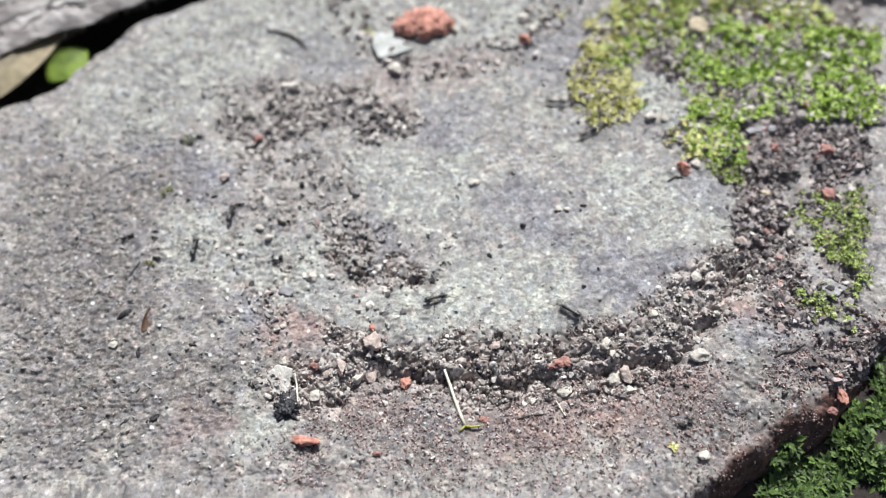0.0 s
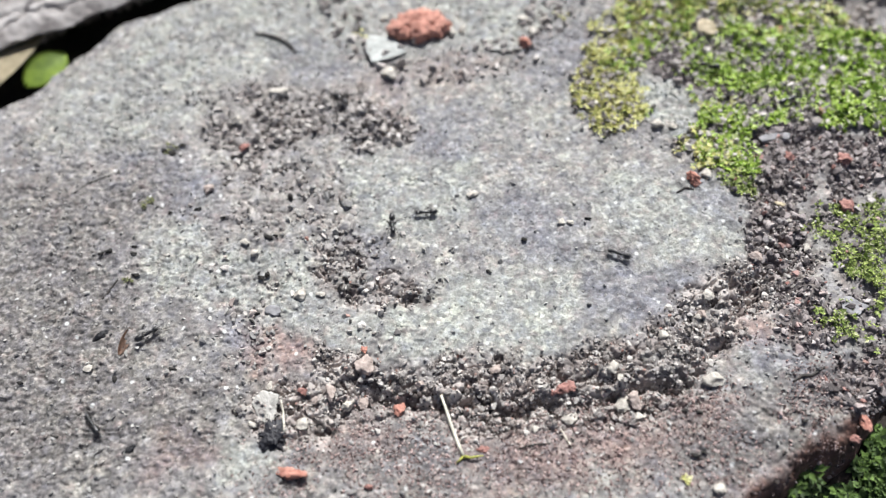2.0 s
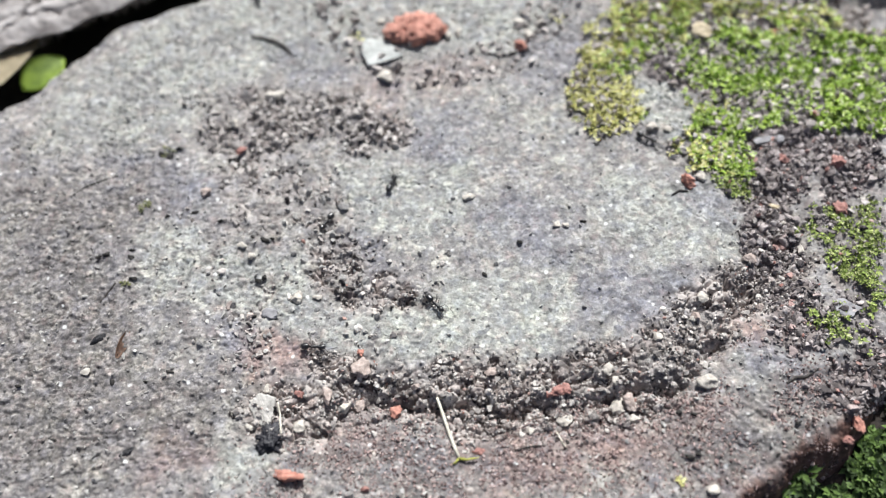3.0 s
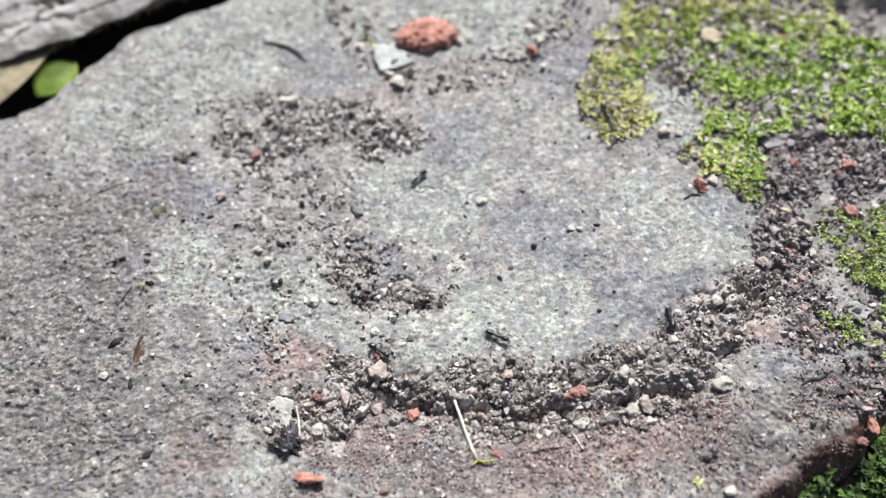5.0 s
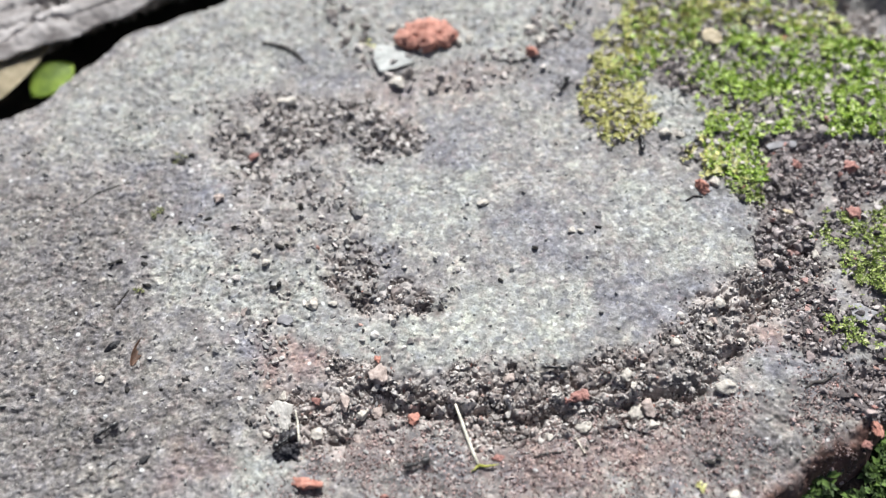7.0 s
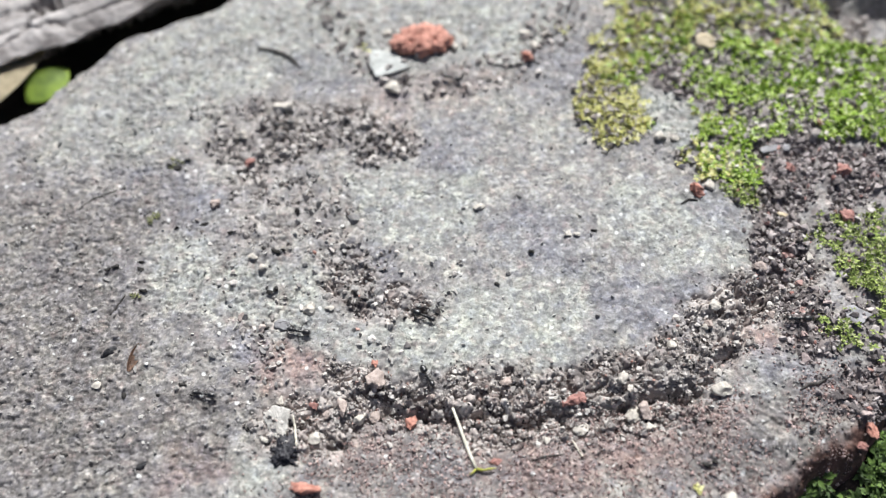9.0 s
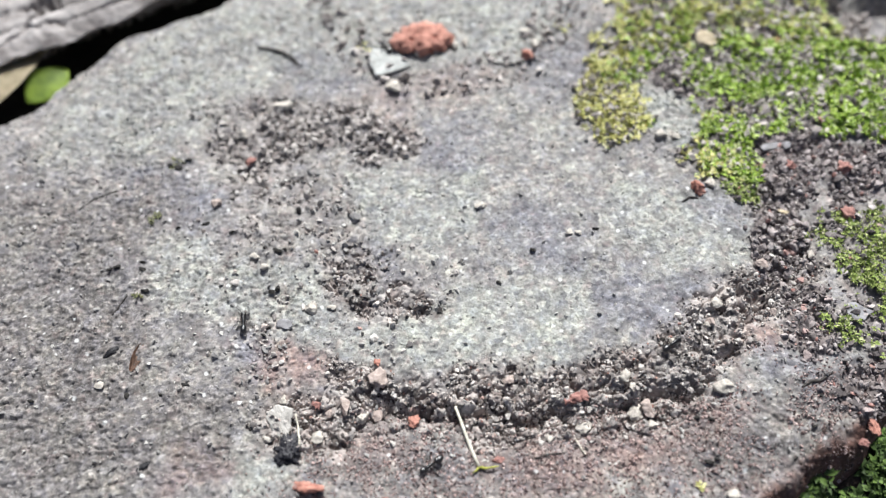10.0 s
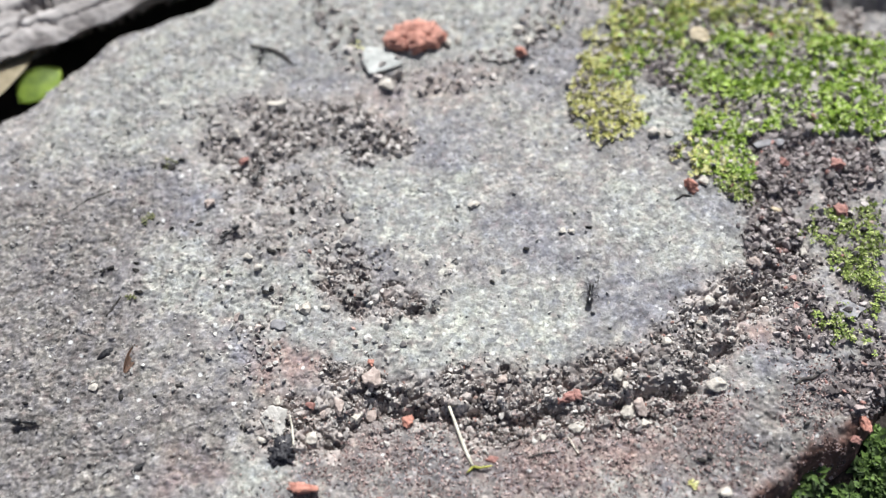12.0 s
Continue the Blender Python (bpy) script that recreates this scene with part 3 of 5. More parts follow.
# moss below the right edge: the slab's shade is put into this darker green
MOSS_LOW_LEAF = island_material("green moss leaves darkened for shade", ((0.0, (0.02, 0.035, 0.008)), (0.5, (0.06, 0.105, 0.02)), (1.0, (0.14, 0.22, 0.045))), 0.65)
FAR_GRIT = island_material("pale pinkish grit", ((0.0, (0.22, 0.19, 0.175)), (0.3, (0.36, 0.32, 0.295)), (0.8, (0.54, 0.49, 0.455)), (1.0, (0.72, 0.67, 0.62))), 0.8)
HOLLOW_GRIT = island_material("dark and pale grit", ((0.0, (0.05, 0.045, 0.042)), (0.25, (0.15, 0.135, 0.126)), (0.5, (0.32, 0.29, 0.27)), (0.78, (0.50, 0.46, 0.43)), (1.0, (0.68, 0.64, 0.60))), 0.8)
MOSS_YELLOW = island_material("yellowing moss leaves", ((0.0, (0.30, 0.29, 0.08)), (0.3, (0.56, 0.55, 0.17)), (0.75, (0.70, 0.68, 0.26)), (1.0, (0.78, 0.76, 0.48))), 0.6, 1500, 0.4, 0.00005, 0.15)
CHIP = plain("pale grey chip", (0.40, 0.38, 0.345), (0.58, 0.55, 0.505), 0.75, 1500, 0.0002)
FLAT_GREY = plain("pale greenish grey flake", (0.34, 0.348, 0.33), (0.47, 0.478, 0.455), 0.75, 900, 0.0001)
QUARTZ = plain("pale quartz", (0.40, 0.36, 0.31), (0.66, 0.615, 0.54), 0.65, 1500, 0.0003)
CREAM = plain("cream limestone", (0.42, 0.34, 0.22), (0.66, 0.56, 0.38), 0.7, 1500, 0.00012)
PINK = plain("pinkish sandstone", (0.34, 0.27, 0.235), (0.54, 0.45, 0.40), 0.8, 1700, 0.0003)
BRICK = plain("orange brick", (0.32, 0.125, 0.088), (0.62, 0.33, 0.255), 0.9, 1000, 0.0004)
DULL_BRICK = plain("dull red brick", (0.23, 0.10, 0.082), (0.42, 0.235, 0.20), 0.85, 1500, 0.0002)
SLATE = plain("grey stone", (0.18, 0.174, 0.18), (0.33, 0.322, 0.33), 0.7, 1200, 0.00012)
COAL = plain("black charred crust", (0.008, 0.008, 0.011), (0.035, 0.033, 0.04), 0.5, 2000, 0.0002)
FIBRE = plain("blackened rootlet", (0.014, 0.012, 0.011), (0.05, 0.042, 0.036), 0.7, 2500)
STRAW = plain("bleached straw", (0.58, 0.53, 0.42), (0.80, 0.76, 0.64), 0.5, 2000, 0.00003, 0.5)
STRAW_GREEN = plain("yellow-green stalk", (0.24, 0.25, 0.03), (0.45, 0.44, 0.09), 0.55, 2500)
DIRT = plain("black dirt", (0.012, 0.011, 0.010), (0.05, 0.045, 0.04), 0.9, 2000, 0.0002)
RUST = plain("rust-brown leaf scrap", (0.13, 0.075, 0.05), (0.32, 0.20, 0.14), 0.7, 1500)
DRY_LEAF = plain("dry tan leaf", (0.36, 0.30, 0.19), (0.56, 0.49, 0.34), 0.6, 500)
GREEN_LEAF = plain("fresh green leaf", (0.13, 0.22, 0.012), (0.34, 0.47, 0.04), 0.5, 320)
ROCK = plain("weathered brownish rock", (0.09, 0.075, 0.07), (0.46, 0.43, 0.412), 0.9, 230, 0.0006, 0.3, (0.6, 1.0, 1.0))
ANT_BLACK, _t, _b = material("glossy black chitin", 0.28, 0, 1.0)
_b.inputs["Base Color"].default_value = (0.008, 0.007, 0.0065, 1)
bump(_t, noise_of(_t, 9000, 2), _b, 0.00002, 0.4)
ANT_EYE, _t, _b = material("matt black eye", 0.45, 0, 0.5)
_b.inputs["Base Color"].default_value = (0.012, 0.011, 0.012, 1)
ANT_LEG, _t, _b = material("dark brown chitin", 0.35, 0, 0.5)
_b.inputs["Base Color"].default_value = (0.014, 0.010, 0.008, 1)
bump(_t, noise_of(_t, 9000, 2), _b, 0.00002, 0.4)


# ---- mesh tools ----
def mesh_from(name, verts, faces, mat, smooth_faces=True, attrs=None):
    """A mesh from arrays; the faces all have the same number of corners."""
    verts, faces = np.asarray(verts, np.float32), np.asarray(faces, np.int32)
    me = bpy.data.meshes.new(name)
    n, k = faces.shape
    me.vertices.add(len(verts))
    me.vertices.foreach_set("co", verts.ravel())
    me.loops.add(n * k)
    me.loops.foreach_set("vertex_index", faces.ravel())
    me.polygons.add(n)
    me.polygons.foreach_set("loop_start", np.arange(0, n * k, k, dtype=np.int32))
    me.polygons.foreach_set("use_smooth", np.full(n, smooth_faces))
    me.update(calc_edges=True)
    for key, values in (attrs or {}).items():
        me.attributes.new(key, "FLOAT", "POINT").data.foreach_set("value", np.asarray(values, np.float32))
    me.materials.append(mat)
    return me


def grid_faces(nx, ny):
    i = np.arange(nx * ny).reshape(ny, nx)
    return np.stack([i[:-1, :-1], i[:-1, 1:], i[1:, 1:], i[1:, :-1]], -1).reshape(-1, 4)


def part(name, bm, mat, parent, label=""):
    """Links a bmesh as one mesh object under a thing or a part."""
    me = bpy.data.meshes.new(name)
    bmesh.ops.recalc_face_normals(bm, faces=bm.faces)
    for f in bm.faces:
        f.smooth = True
    bm.to_mesh(me)
    bm.free()
    me.materials.append(mat)
    ob = new(name, me)
    ob.parent = parent
    return tagged(ob, label)


def tube(bm, points, radii, sides=8, flat=1.0):
    """A tapered tube along points, closed at both ends."""
    points = [Vector(p) for p in points]
    rings = []
    for n, p in enumerate(points):
        way = (points[min(n + 1, len(points) - 1)] - points[max(n - 1, 0)]).normalized()
        side = way.cross(Vector((0, 0, 1)))
        side = side.normalized() if side.length > 1e-6 else Vector((1, 0, 0))
        up = side.cross(way)
        rings.append([bm.verts.new(p + radii[n] * (math.cos(a) * side + flat * math.sin(a) * up)) for a in (2 * math.pi * k / sides for k in range(sides))])
    for a, b in zip(rings, rings[1:]):
        for k in range(sides):
            bm.faces.new((a[k], a[(k + 1) % sides], b[(k + 1) % sides], b[k]))
    bm.faces.new(rings[0][::-1])
    bm.faces.new(rings[-1])
    return bm


def egg(bm, centre, half, divisions=3, turn=(0, 0, 0)):
    m = Matrix.LocRotScale(Vector(centre), Euler([radians(a) for a in turn]), Vector(half))
    bmesh.ops.create_icosphere(bm, subdivisions=divisions, radius=1.0, matrix=m)
    return bm


def ground_at(x, y):
    a, b = np.array([float(x)]), np.array([float(y)])
    return float(height(a, b)[0])


def local_top(x, y, r):
    """Mean height round a place, mm."""
    a = np.linspace(0, 2 * math.pi, 9)[:-1]
    return float(np.mean(height(x + r * np.cos(a), y + r * np.sin(a))))


# ---- the stone and the ground round it ----
def steps(a, b, low, high):
    """Places from a to b whose spacing goes from low to high."""
    out, v = [a], a
    while v < b:
        v += low + (high - low) * (v - a) / (b - a)
        out.append(v)
    return out


def build_stone():
    xs = np.array([-150, -135, -125, -115, -110] + list(np.arange(-106, -80, 0.8)) + list(np.arange(-80, 86, 0.2)) + list(np.arange(86.3, 110, 0.8)) + [114, 120, 130, 140, 150])
    ys = np.array([-100, -85, -75, -70, -65] + list(np.arange(-62, -31, 0.8)) + steps(-30.5, 64, 0.14, 0.26) + list(np.arange(65, 96, 0.8)) + [100, 105, 110, 120, 132])
    x, y = (a.ravel() for a in np.meshgrid(xs, ys))
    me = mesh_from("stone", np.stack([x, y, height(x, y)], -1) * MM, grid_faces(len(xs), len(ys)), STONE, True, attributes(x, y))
    return tagged(new("stone_slab", me), "weathered grey stone slab with pale lichen and a crumbling ledge", "stone", kind="structure")


def build_ground():
    u = np.linspace(-1, 1, 191)
    c = np.sinh(u * 4.0) / np.sinh(4.0) * 350 + u * 150
    gx, gy = (a.ravel() for a in np.meshgrid(c, c + 15))
    z = ground_height(gx, gy)
    me = mesh_from("ground", np.stack([gx, gy, z], -1) * MM, grid_faces(len(u), len(u)), GROUND)
    return tagged(new("ground", me), "dark soil around the stone, deepened for the shade in the gaps", "ground", kind="structure")


def ground_height(x, y):
    return -15 + 4 * smooth(-30, 20, x) + 1.6 * fbm(x / 9, y / 9, 201, 5) + 2 * fbm(x / 60, y / 60, 203, 3)


# ---- loose stuff: grit and moss ----
def pebble_shapes(count, seed, divisions=1):
    """Rough little stones of about unit radius."""
    rng = np.random.default_rng(seed)
    bm = bmesh.new()
    bmesh.ops.create_icosphere(bm, subdivisions=divisions, radius=1.0)
    base = np.array([v.co[:] for v in bm.verts])
    bm.verts.ensure_lookup_table()
    faces = np.array([[v.index for v in f.verts] for f in bm.faces])
    bm.free()
    shapes = []
    for _ in range(count):
        p = base.copy()
        for _ in range(9):
            n = rng.normal(size=3)
            n /= np.linalg.norm(n)
            cut = rng.uniform(0.28, 0.75)
            over = np.maximum(p @ n - cut, 0)
            p -= over[:, None] * n * 0.97
        p *= rng.uniform(0.9, 1.1, (len(p), 1)) * rng.uniform((1.4, 1.1, 0.8), (2.0, 1.5, 1.15))
        shapes.append(p)
    return shapes, faces


def turns(rng, n, lean=0.5):
    """Random turns about the upright, with some lean."""
    a, b, c = rng.uniform(0, 2 * math.pi, n), rng.normal(0, lean, n), rng.normal(0, lean, n)
    out = np.zeros((n, 3, 3))
    ca, sa, cb, sb, cc, sc = np.cos(a), np.sin(a), np.cos(b), np.sin(b), np.cos(c), np.sin(c)
    rz = np.stack([np.stack([ca, -sa, 0 * a], -1), np.stack([sa, ca, 0 * a], -1), np.stack([0 * a, 0 * a, 1 + 0 * a], -1)], 1)
    ry = np.stack([np.stack([cb, 0 * b, sb], -1), np.stack([0 * b, 1 + 0 * b, 0 * b], -1), np.stack([-sb, 0 * b, cb], -1)], 1)
    rx = np.stack([np.stack([1 + 0 * c, 0 * c, 0 * c], -1), np.stack([0 * c, cc, -sc], -1), np.stack([0 * c, sc, cc], -1)], 1)
    out[:] = rz @ ry @ rx
    return out


def scatter(name, shapes, faces, x, y, z, size, mat, seed, label, category, lean=1.5, squash=1.0, smooth_faces=False, attrs=None):
    """Many small pieces joined into one uncountable stuff."""
    rng = np.random.default_rng(seed)
    n, k = len(x), len(shapes[0])
    pick = np.array(shapes)[rng.integers(0, len(shapes), n)]
    v = np.einsum("nij,nkj->nki", turns(rng, n, lean), pick) * size[:, None, None]
    v[:, :, 2] *= squash
    v += np.stack([x, y, z], -1)[:, None, :]
    f = faces[None] + (np.arange(n) * k)[:, None, None]
    each = {key: np.repeat(values, k) for key, values in (attrs or {}).items()}
    me = mesh_from(name, v.reshape(-1, 3) * MM, f.reshape(-1, faces.shape[1]), mat, smooth_faces, each)
    return tagged(new(name, me), label, category, kind="stuff")


def scatter_grit(name, coarse, fine, x, y, z, size, mat, seed, label, category):
    """Coarse grains keep more facets than fine ones."""
    for (shapes, faces), keep, more in ((coarse, size >= 0.3, 0), (fine, size < 0.3, 50)):
        scatter(name, shapes, faces, x[keep], y[keep], z[keep], size[keep], mat, seed + more, label, category)


def chosen(rng, count, mask, box):
    """Places in a box, kept by how strong a mask is there."""
    x, y = rng.uniform(box[0], box[1], count), rng.uniform(box[2], box[3], count)
    keep = rng.uniform(0, 1, count) < mask(x, y)
    return x[keep], y[keep]


def single_pebbles(shapes, faces, x, y, s, mat, seed, name, label, category, group):
    """The largest grains, each an object of its own on a few shared meshes."""
    rng = np.random.default_rng(seed)
    shared = [mesh_from(name, p * MM, faces, mat, False) for p in shapes[:8]]
    z = height(x, y)
    for k in range(len(x)):
        ob = new(name, shared[k % len(shared)])
        turn = Euler([float(a) for a in rng.uniform(-0.6, 0.6, 2)] + [float(rng.uniform(0, 6.28))])
        ob.matrix_world = Matrix.LocRotScale(Vector((float(x[k]), float(y[k]), float(z[k] + 0.3 * s[k]))) * MM, turn, Vector([float(s[k])] * 3))
        tagged(ob, label, category, group)


def largest(s, count):
    keep = np.zeros(len(s), bool)
    keep[np.argsort(-s)[:count]] = True
    return keep


def build_grit():
    fine_shapes, fine_faces = pebble_shapes(8, 31, 2)
    rng = np.random.default_rng(5)
    shapes, faces = pebble_shapes(16, 8, 2)
    small, small_faces = pebble_shapes(12, 9, 1)
    low = lambda x, y: patch(x, y, [RUBBLE_LOW], 92, 2.2, 2.2, 3) * (0.35 + 0.65 * smooth(-0.4, 0.2, fbm(x / 3, y / 3, 8, 3)))
    x, y = chosen(rng, 62000, low, (-24, 64, -24, 30))
    s = np.clip(rng.lognormal(-1.95, 0.45, len(x)), 0.08, 0.44)
    tiny = s < 0.19
    scatter("ledge_sand", small, small_faces, x[tiny], y[tiny], height(x[tiny], y[tiny]) + 0.5 * s[tiny], s[tiny], GRIT, 16, "fine sand packed along the broken ledge", "sand")
    x, y, s = x[~tiny], y[~tiny], s[~tiny]
    big = largest(s, 180)
    single_pebbles(fine_shapes, fine_faces, x[big], y[big], s[big], PEBBLE, 41, "pebble", "angular beige-grey pebble in the rubble of the ledge", "pebble", "ledge pebbles")
    x, y, s = x[~big], y[~big], s[~big]
    scatter_grit("ledge_grit", (shapes, faces), (small, small_faces), x, y, height(x, y) + 0.3 * s, s, GRIT, 11, "loose sand grains and grit along the broken ledge", "grit")
    x, y = chosen(rng, 26000, lambda x, y: rubble_mask(x, y) ** 1.5 * (0.55 + 0.45 * smooth(12, 22, y)), (-45, 14, -6.5, 44))
    s = np.clip(rng.lognormal(-1.4, 0.4, len(x)) * (0.75 + 0.4 * smooth(12, 24, y)), 0.12, 0.6)
    big = largest(s, 110)
    single_pebbles(fine_shapes, fine_faces, x[big], y[big], s[big], PEBBLE, 42, "pebble", "small beige pebble in a hollow of the stone", "pebble", "hollow pebbles")
    x, y, s = x[~big], y[~big], s[~big]
    scatter_grit("hollow_grit", (shapes, faces), (small, small_faces), x, y, height(x, y) + 0.4 * s, s, HOLLOW_GRIT, 12, "coarse grit lying in the hollows of the stone", "grit")
    loose = lambda x, y: 0.5 * blob(x, y, [(-17, 16, 12, 13, 0), (-5, 2, 12, 8, 0), (-24, -6, 8, 6, 0)], 331, 0.5, 4) * smooth(-0.1, 0.3, fbm(x / 3, y / 3, 333, 3))
    x, y = chosen(rng, 9000, loose, (-42, 14, -18, 34))
    s = np.clip(rng.lognormal(-1.3, 0.4, len(x)), 0.13, 0.6)
    half = rng.uniform(0, 1, len(x)) < 0.5
    for keep, mat, seed in ((half, GRIT, 24), (~half, SAND, 25)):
        scatter_grit("loose_grit", (shapes, faces), (small, small_faces), x[keep], y[keep], height(x[keep], y[keep]) + 0.25 * s[keep], s[keep], mat, seed, "loose pale grit strewn over the worn stone", "grit")
    low_zone = lambda x, y: np.clip(0.85 - 0.05 * np.abs(y + 20 - 0.18 * (x - 20)), 0, 1) * smooth(-30, -10, x) * smooth(-0.5, 0.2, fbm(x / 5, y / 5, 351, 3)) * (signed(x, y, LEDGE, LEDGE_BACK) < 0) * (1 - 0.85 * patch(x, y, PALE, 101, 1.3, 2.0, 4.5))
    x, y = chosen(rng, 34000, low_zone, (-32, 60, -31, -4))
    s = np.clip(rng.lognormal(-2.2, 0.35, len(x)), 0.07, 0.26)
    scatter("tan_sand", small, small_faces, x, y, height(x, y) + 0.3 * s, s, LOW_SAND, 26, "fine pinkish tan sand on the lower step", "sand")
    rim = lambda x, y: np.clip(0.9 - 0.2 * np.abs(right_side(x, y) + 0.2), 0, 1) * smooth(-0.3, 0.2, fbm(x / 4, y / 4, 361, 3))
    x, y = chosen(rng, 7000, rim, (24, 82, -34, 4))
    s = np.clip(rng.lognormal(-1.7, 0.4, len(x)), 0.1, 0.38)
    scatter_grit("edge_grit", (shapes, faces), (small, small_faces), x, y, height(x, y) + 0.2 * s, s, CRUST_GRIT, 27, "dark crumbs along the worn edge of the slab", "grit")
    far = lambda x, y: 0.24 * np.clip(1.1 - 0.2 * line_distance(x, y, RUBBLE_FAR), 0, 1)
    x, y = chosen(rng, 5000, far, (-20, 36, 40, 68))
    s = np.clip(rng.lognormal(-1.1, 0.4, len(x)), 0.18, 0.8)
    scatter_grit("far_grit", (shapes, faces), (small, small_faces), x, y, height(x, y) + 0.4 * s, s, FAR_GRIT, 13, "pale grit around the brick lump", "grit")
    soil = soil_mask
    x, y = chosen(rng, 27000, soil, (42, 90, -16, 66))
    s = np.clip(rng.lognormal(-1.5, 0.45, len(x)), 0.13, 0.75)
    big = largest(s, 260)
    single_pebbles(fine_shapes, fine_faces, x[big], y[big], s[big], CRUMB, 43, "soil_crumb", "brown crumb of soil beside the moss", "soil crumb", "soil crumbs")
    x, y, s = x[~big], y[~big], s[~big]
    scatter_grit("soil_grit", (shapes, faces), (small, small_faces), x, y, height(x, y) + 0.4 * s, s, DARK_GRIT, 14, "dark crumbly soil between the moss", "soil")
    x, y = chosen(rng, 14000, lambda x, y: 0.5 * patch(x, y, MOSS, 301, 1.6, 2.0, 3.5), (28, 92, -12, 70))
    s = np.clip(rng.lognormal(-1.2, 0.4, len(x)), 0.16, 0.7)
    upper = y > 22
    for keep, mat, lift in ((upper, FAR_GRIT, 0.6), (~upper, DARK_GRIT, 0.3)):
        scatter_grit("moss_grit", (shapes, faces), (small, small_faces), x[keep], y[keep], height(x[keep], y[keep]) + lift, s[keep] * (1 if lift > 0.5 else 0.8), mat, 21, "pale grit caught between the moss shoots", "grit")
    x, y = chosen(rng, 26000, lambda x, y: 0.17 - 0.13 * patch(x, y, PLATEAU, 107, 3.0, 2.5, 5), (-75, 70, -30, 62))
    ok = (height(x, y, False) > -4) & (right_side(x, y) > 1.5)
    x, y = x[ok], y[ok]
    s = np.clip(rng.lognormal(-1.65, 0.35, len(x)), 0.1, 0.4)
    scatter("sand_grains", small, small_faces, x, y, height(x, y) + 0.15 * s, s, SAND, 15, "single sand grains strewn over the stone", "sand")


def build_stone_grains():
    """The grains that stand out of the weathered face, of the stone's own colours."""
    rng = np.random.default_rng(61)
    small, small_faces = pebble_shapes(12, 62, 1)
    firm = lambda x, y: (1 - np.maximum(rubble_mask(x, y), soil_mask(x, y))) * smooth(-0.5, 0.3, fbm(x / 3.5, y / 3.5, 63, 4))
    for count, box, median in ((16000, (-40, 58, -27, 36), -2.0), (2500, (-66, -40, -27, 45), -1.7), (4000, (-44, 46, 36, 64), -1.4)):
        x, y = chosen(rng, count, firm, box)
        ok = (height(x, y, False) > -3.5) & (right_side(x, y) > 1.0)
        x, y = x[ok], y[ok]
        s = np.clip(rng.lognormal(median, 0.35, len(x)), 0.08, 0.4)
        looks = attributes(x, y)
        looks["grain"] = rng.uniform(0.15, 1, len(x)) ** 0.6
        scatter("stone_grains", small, small_faces, x, y, height(x, y) - 0.03 * s, s, STONE, 64, "grey and pale grains weathering out of the stone", "grains", 0.5, 0.4, False, looks)


def tuft_shape(rng, leaves=7):
    """A moss shoot seen from above: a rosette of small pointed folded leaves."""
    v, f = [], []
    for n in range(leaves):
        a = 2 * math.pi * n / leaves * 1.618 * 2 + rng.uniform(-0.3, 0.3)
        lift = rng.uniform(0.0, 0.45)
        l, w = rng.uniform(0.7, 1.1), rng.uniform(0.16, 0.26)
        way, side = np.array([math.cos(a), math.sin(a), 0]), np.array([-math.sin(a), math.cos(a), 0])
        up = np.array([0, 0, 1.0])
        foot = 0.05 * way
        mid = 0.55 * l * (way * math.cos(lift) + up * math.sin(lift))
        tip = mid + 0.5 * l * (way * math.cos(lift * 0.4) + up * math.sin(lift * 0.4))
        k = len(v)
        v += [foot, mid + w * side + 0.05 * up, mid - 0.04 * up, mid - w * side + 0.05 * up, tip]
        f += [(k, k + 2, k + 1), (k, k + 3, k + 2), (k + 1, k + 2, k + 4), (k + 2, k + 3, k + 4)]
    return np.array(v), np.array(f)


def build_moss():
    rng = np.random.default_rng(17)
    made = [tuft_shape(rng) for _ in range(10)]
    shapes, faces = [v for v, _ in made], made[0][1]
    moss = lambda x, y: (1 - blob(x, y, HOLE, 49)) * moss_mask(x, y)
    x, y = chosen(rng, 80000, moss, (28, 95, -12, 72))
    yellow = rng.uniform(0, 1, len(x)) < 1 - smooth(36, 52, x + 0.25 * y - 8 + 6 * fbm(x / 6, y / 6, 307, 3)) * (1 - 0.75 * smooth(46, 60, y))
    thin = ~yellow | (rng.uniform(0, 1, len(x)) < 0.85)
    x, y, yellow = x[thin], y[thin], yellow[thin]
    dull = ~yellow & (y < 20 + 2 * fbm(x / 5, y / 5, 309, 3))
    for name, keep, mat, label in (("dull_moss", dull, MOSS_DEEP, "dull dark green moss shoots among the soil crumbs"),
                                   ("green_moss", ~yellow & ~dull, MOSS_LEAF, "bright green moss cushions on the stone"),
                                   ("yellow_moss", yellow, MOSS_YELLOW, "yellowish dry moss at the rim of the bare stone")):
        a, b = x[keep], y[keep]
        s = np.clip(rng.lognormal(-0.4, 0.4, len(a)), 0.25, 1.5) * (1 - 0.35 * (1 - smooth(14, 26, b)))
        z = height(a, b) + 0.35 + 0.9 * np.maximum(fbm(a / 5, b / 5, 305, 4), 0)
        scatter(name, shapes, faces, a, b, z, s, mat, 18, label, "moss", 0.4, 1.0, True)
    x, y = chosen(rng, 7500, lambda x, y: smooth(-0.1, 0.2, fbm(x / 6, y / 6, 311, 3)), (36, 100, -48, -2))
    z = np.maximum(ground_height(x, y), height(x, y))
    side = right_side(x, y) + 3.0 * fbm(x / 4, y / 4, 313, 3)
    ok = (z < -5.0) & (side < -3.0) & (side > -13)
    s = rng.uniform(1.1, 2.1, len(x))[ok]
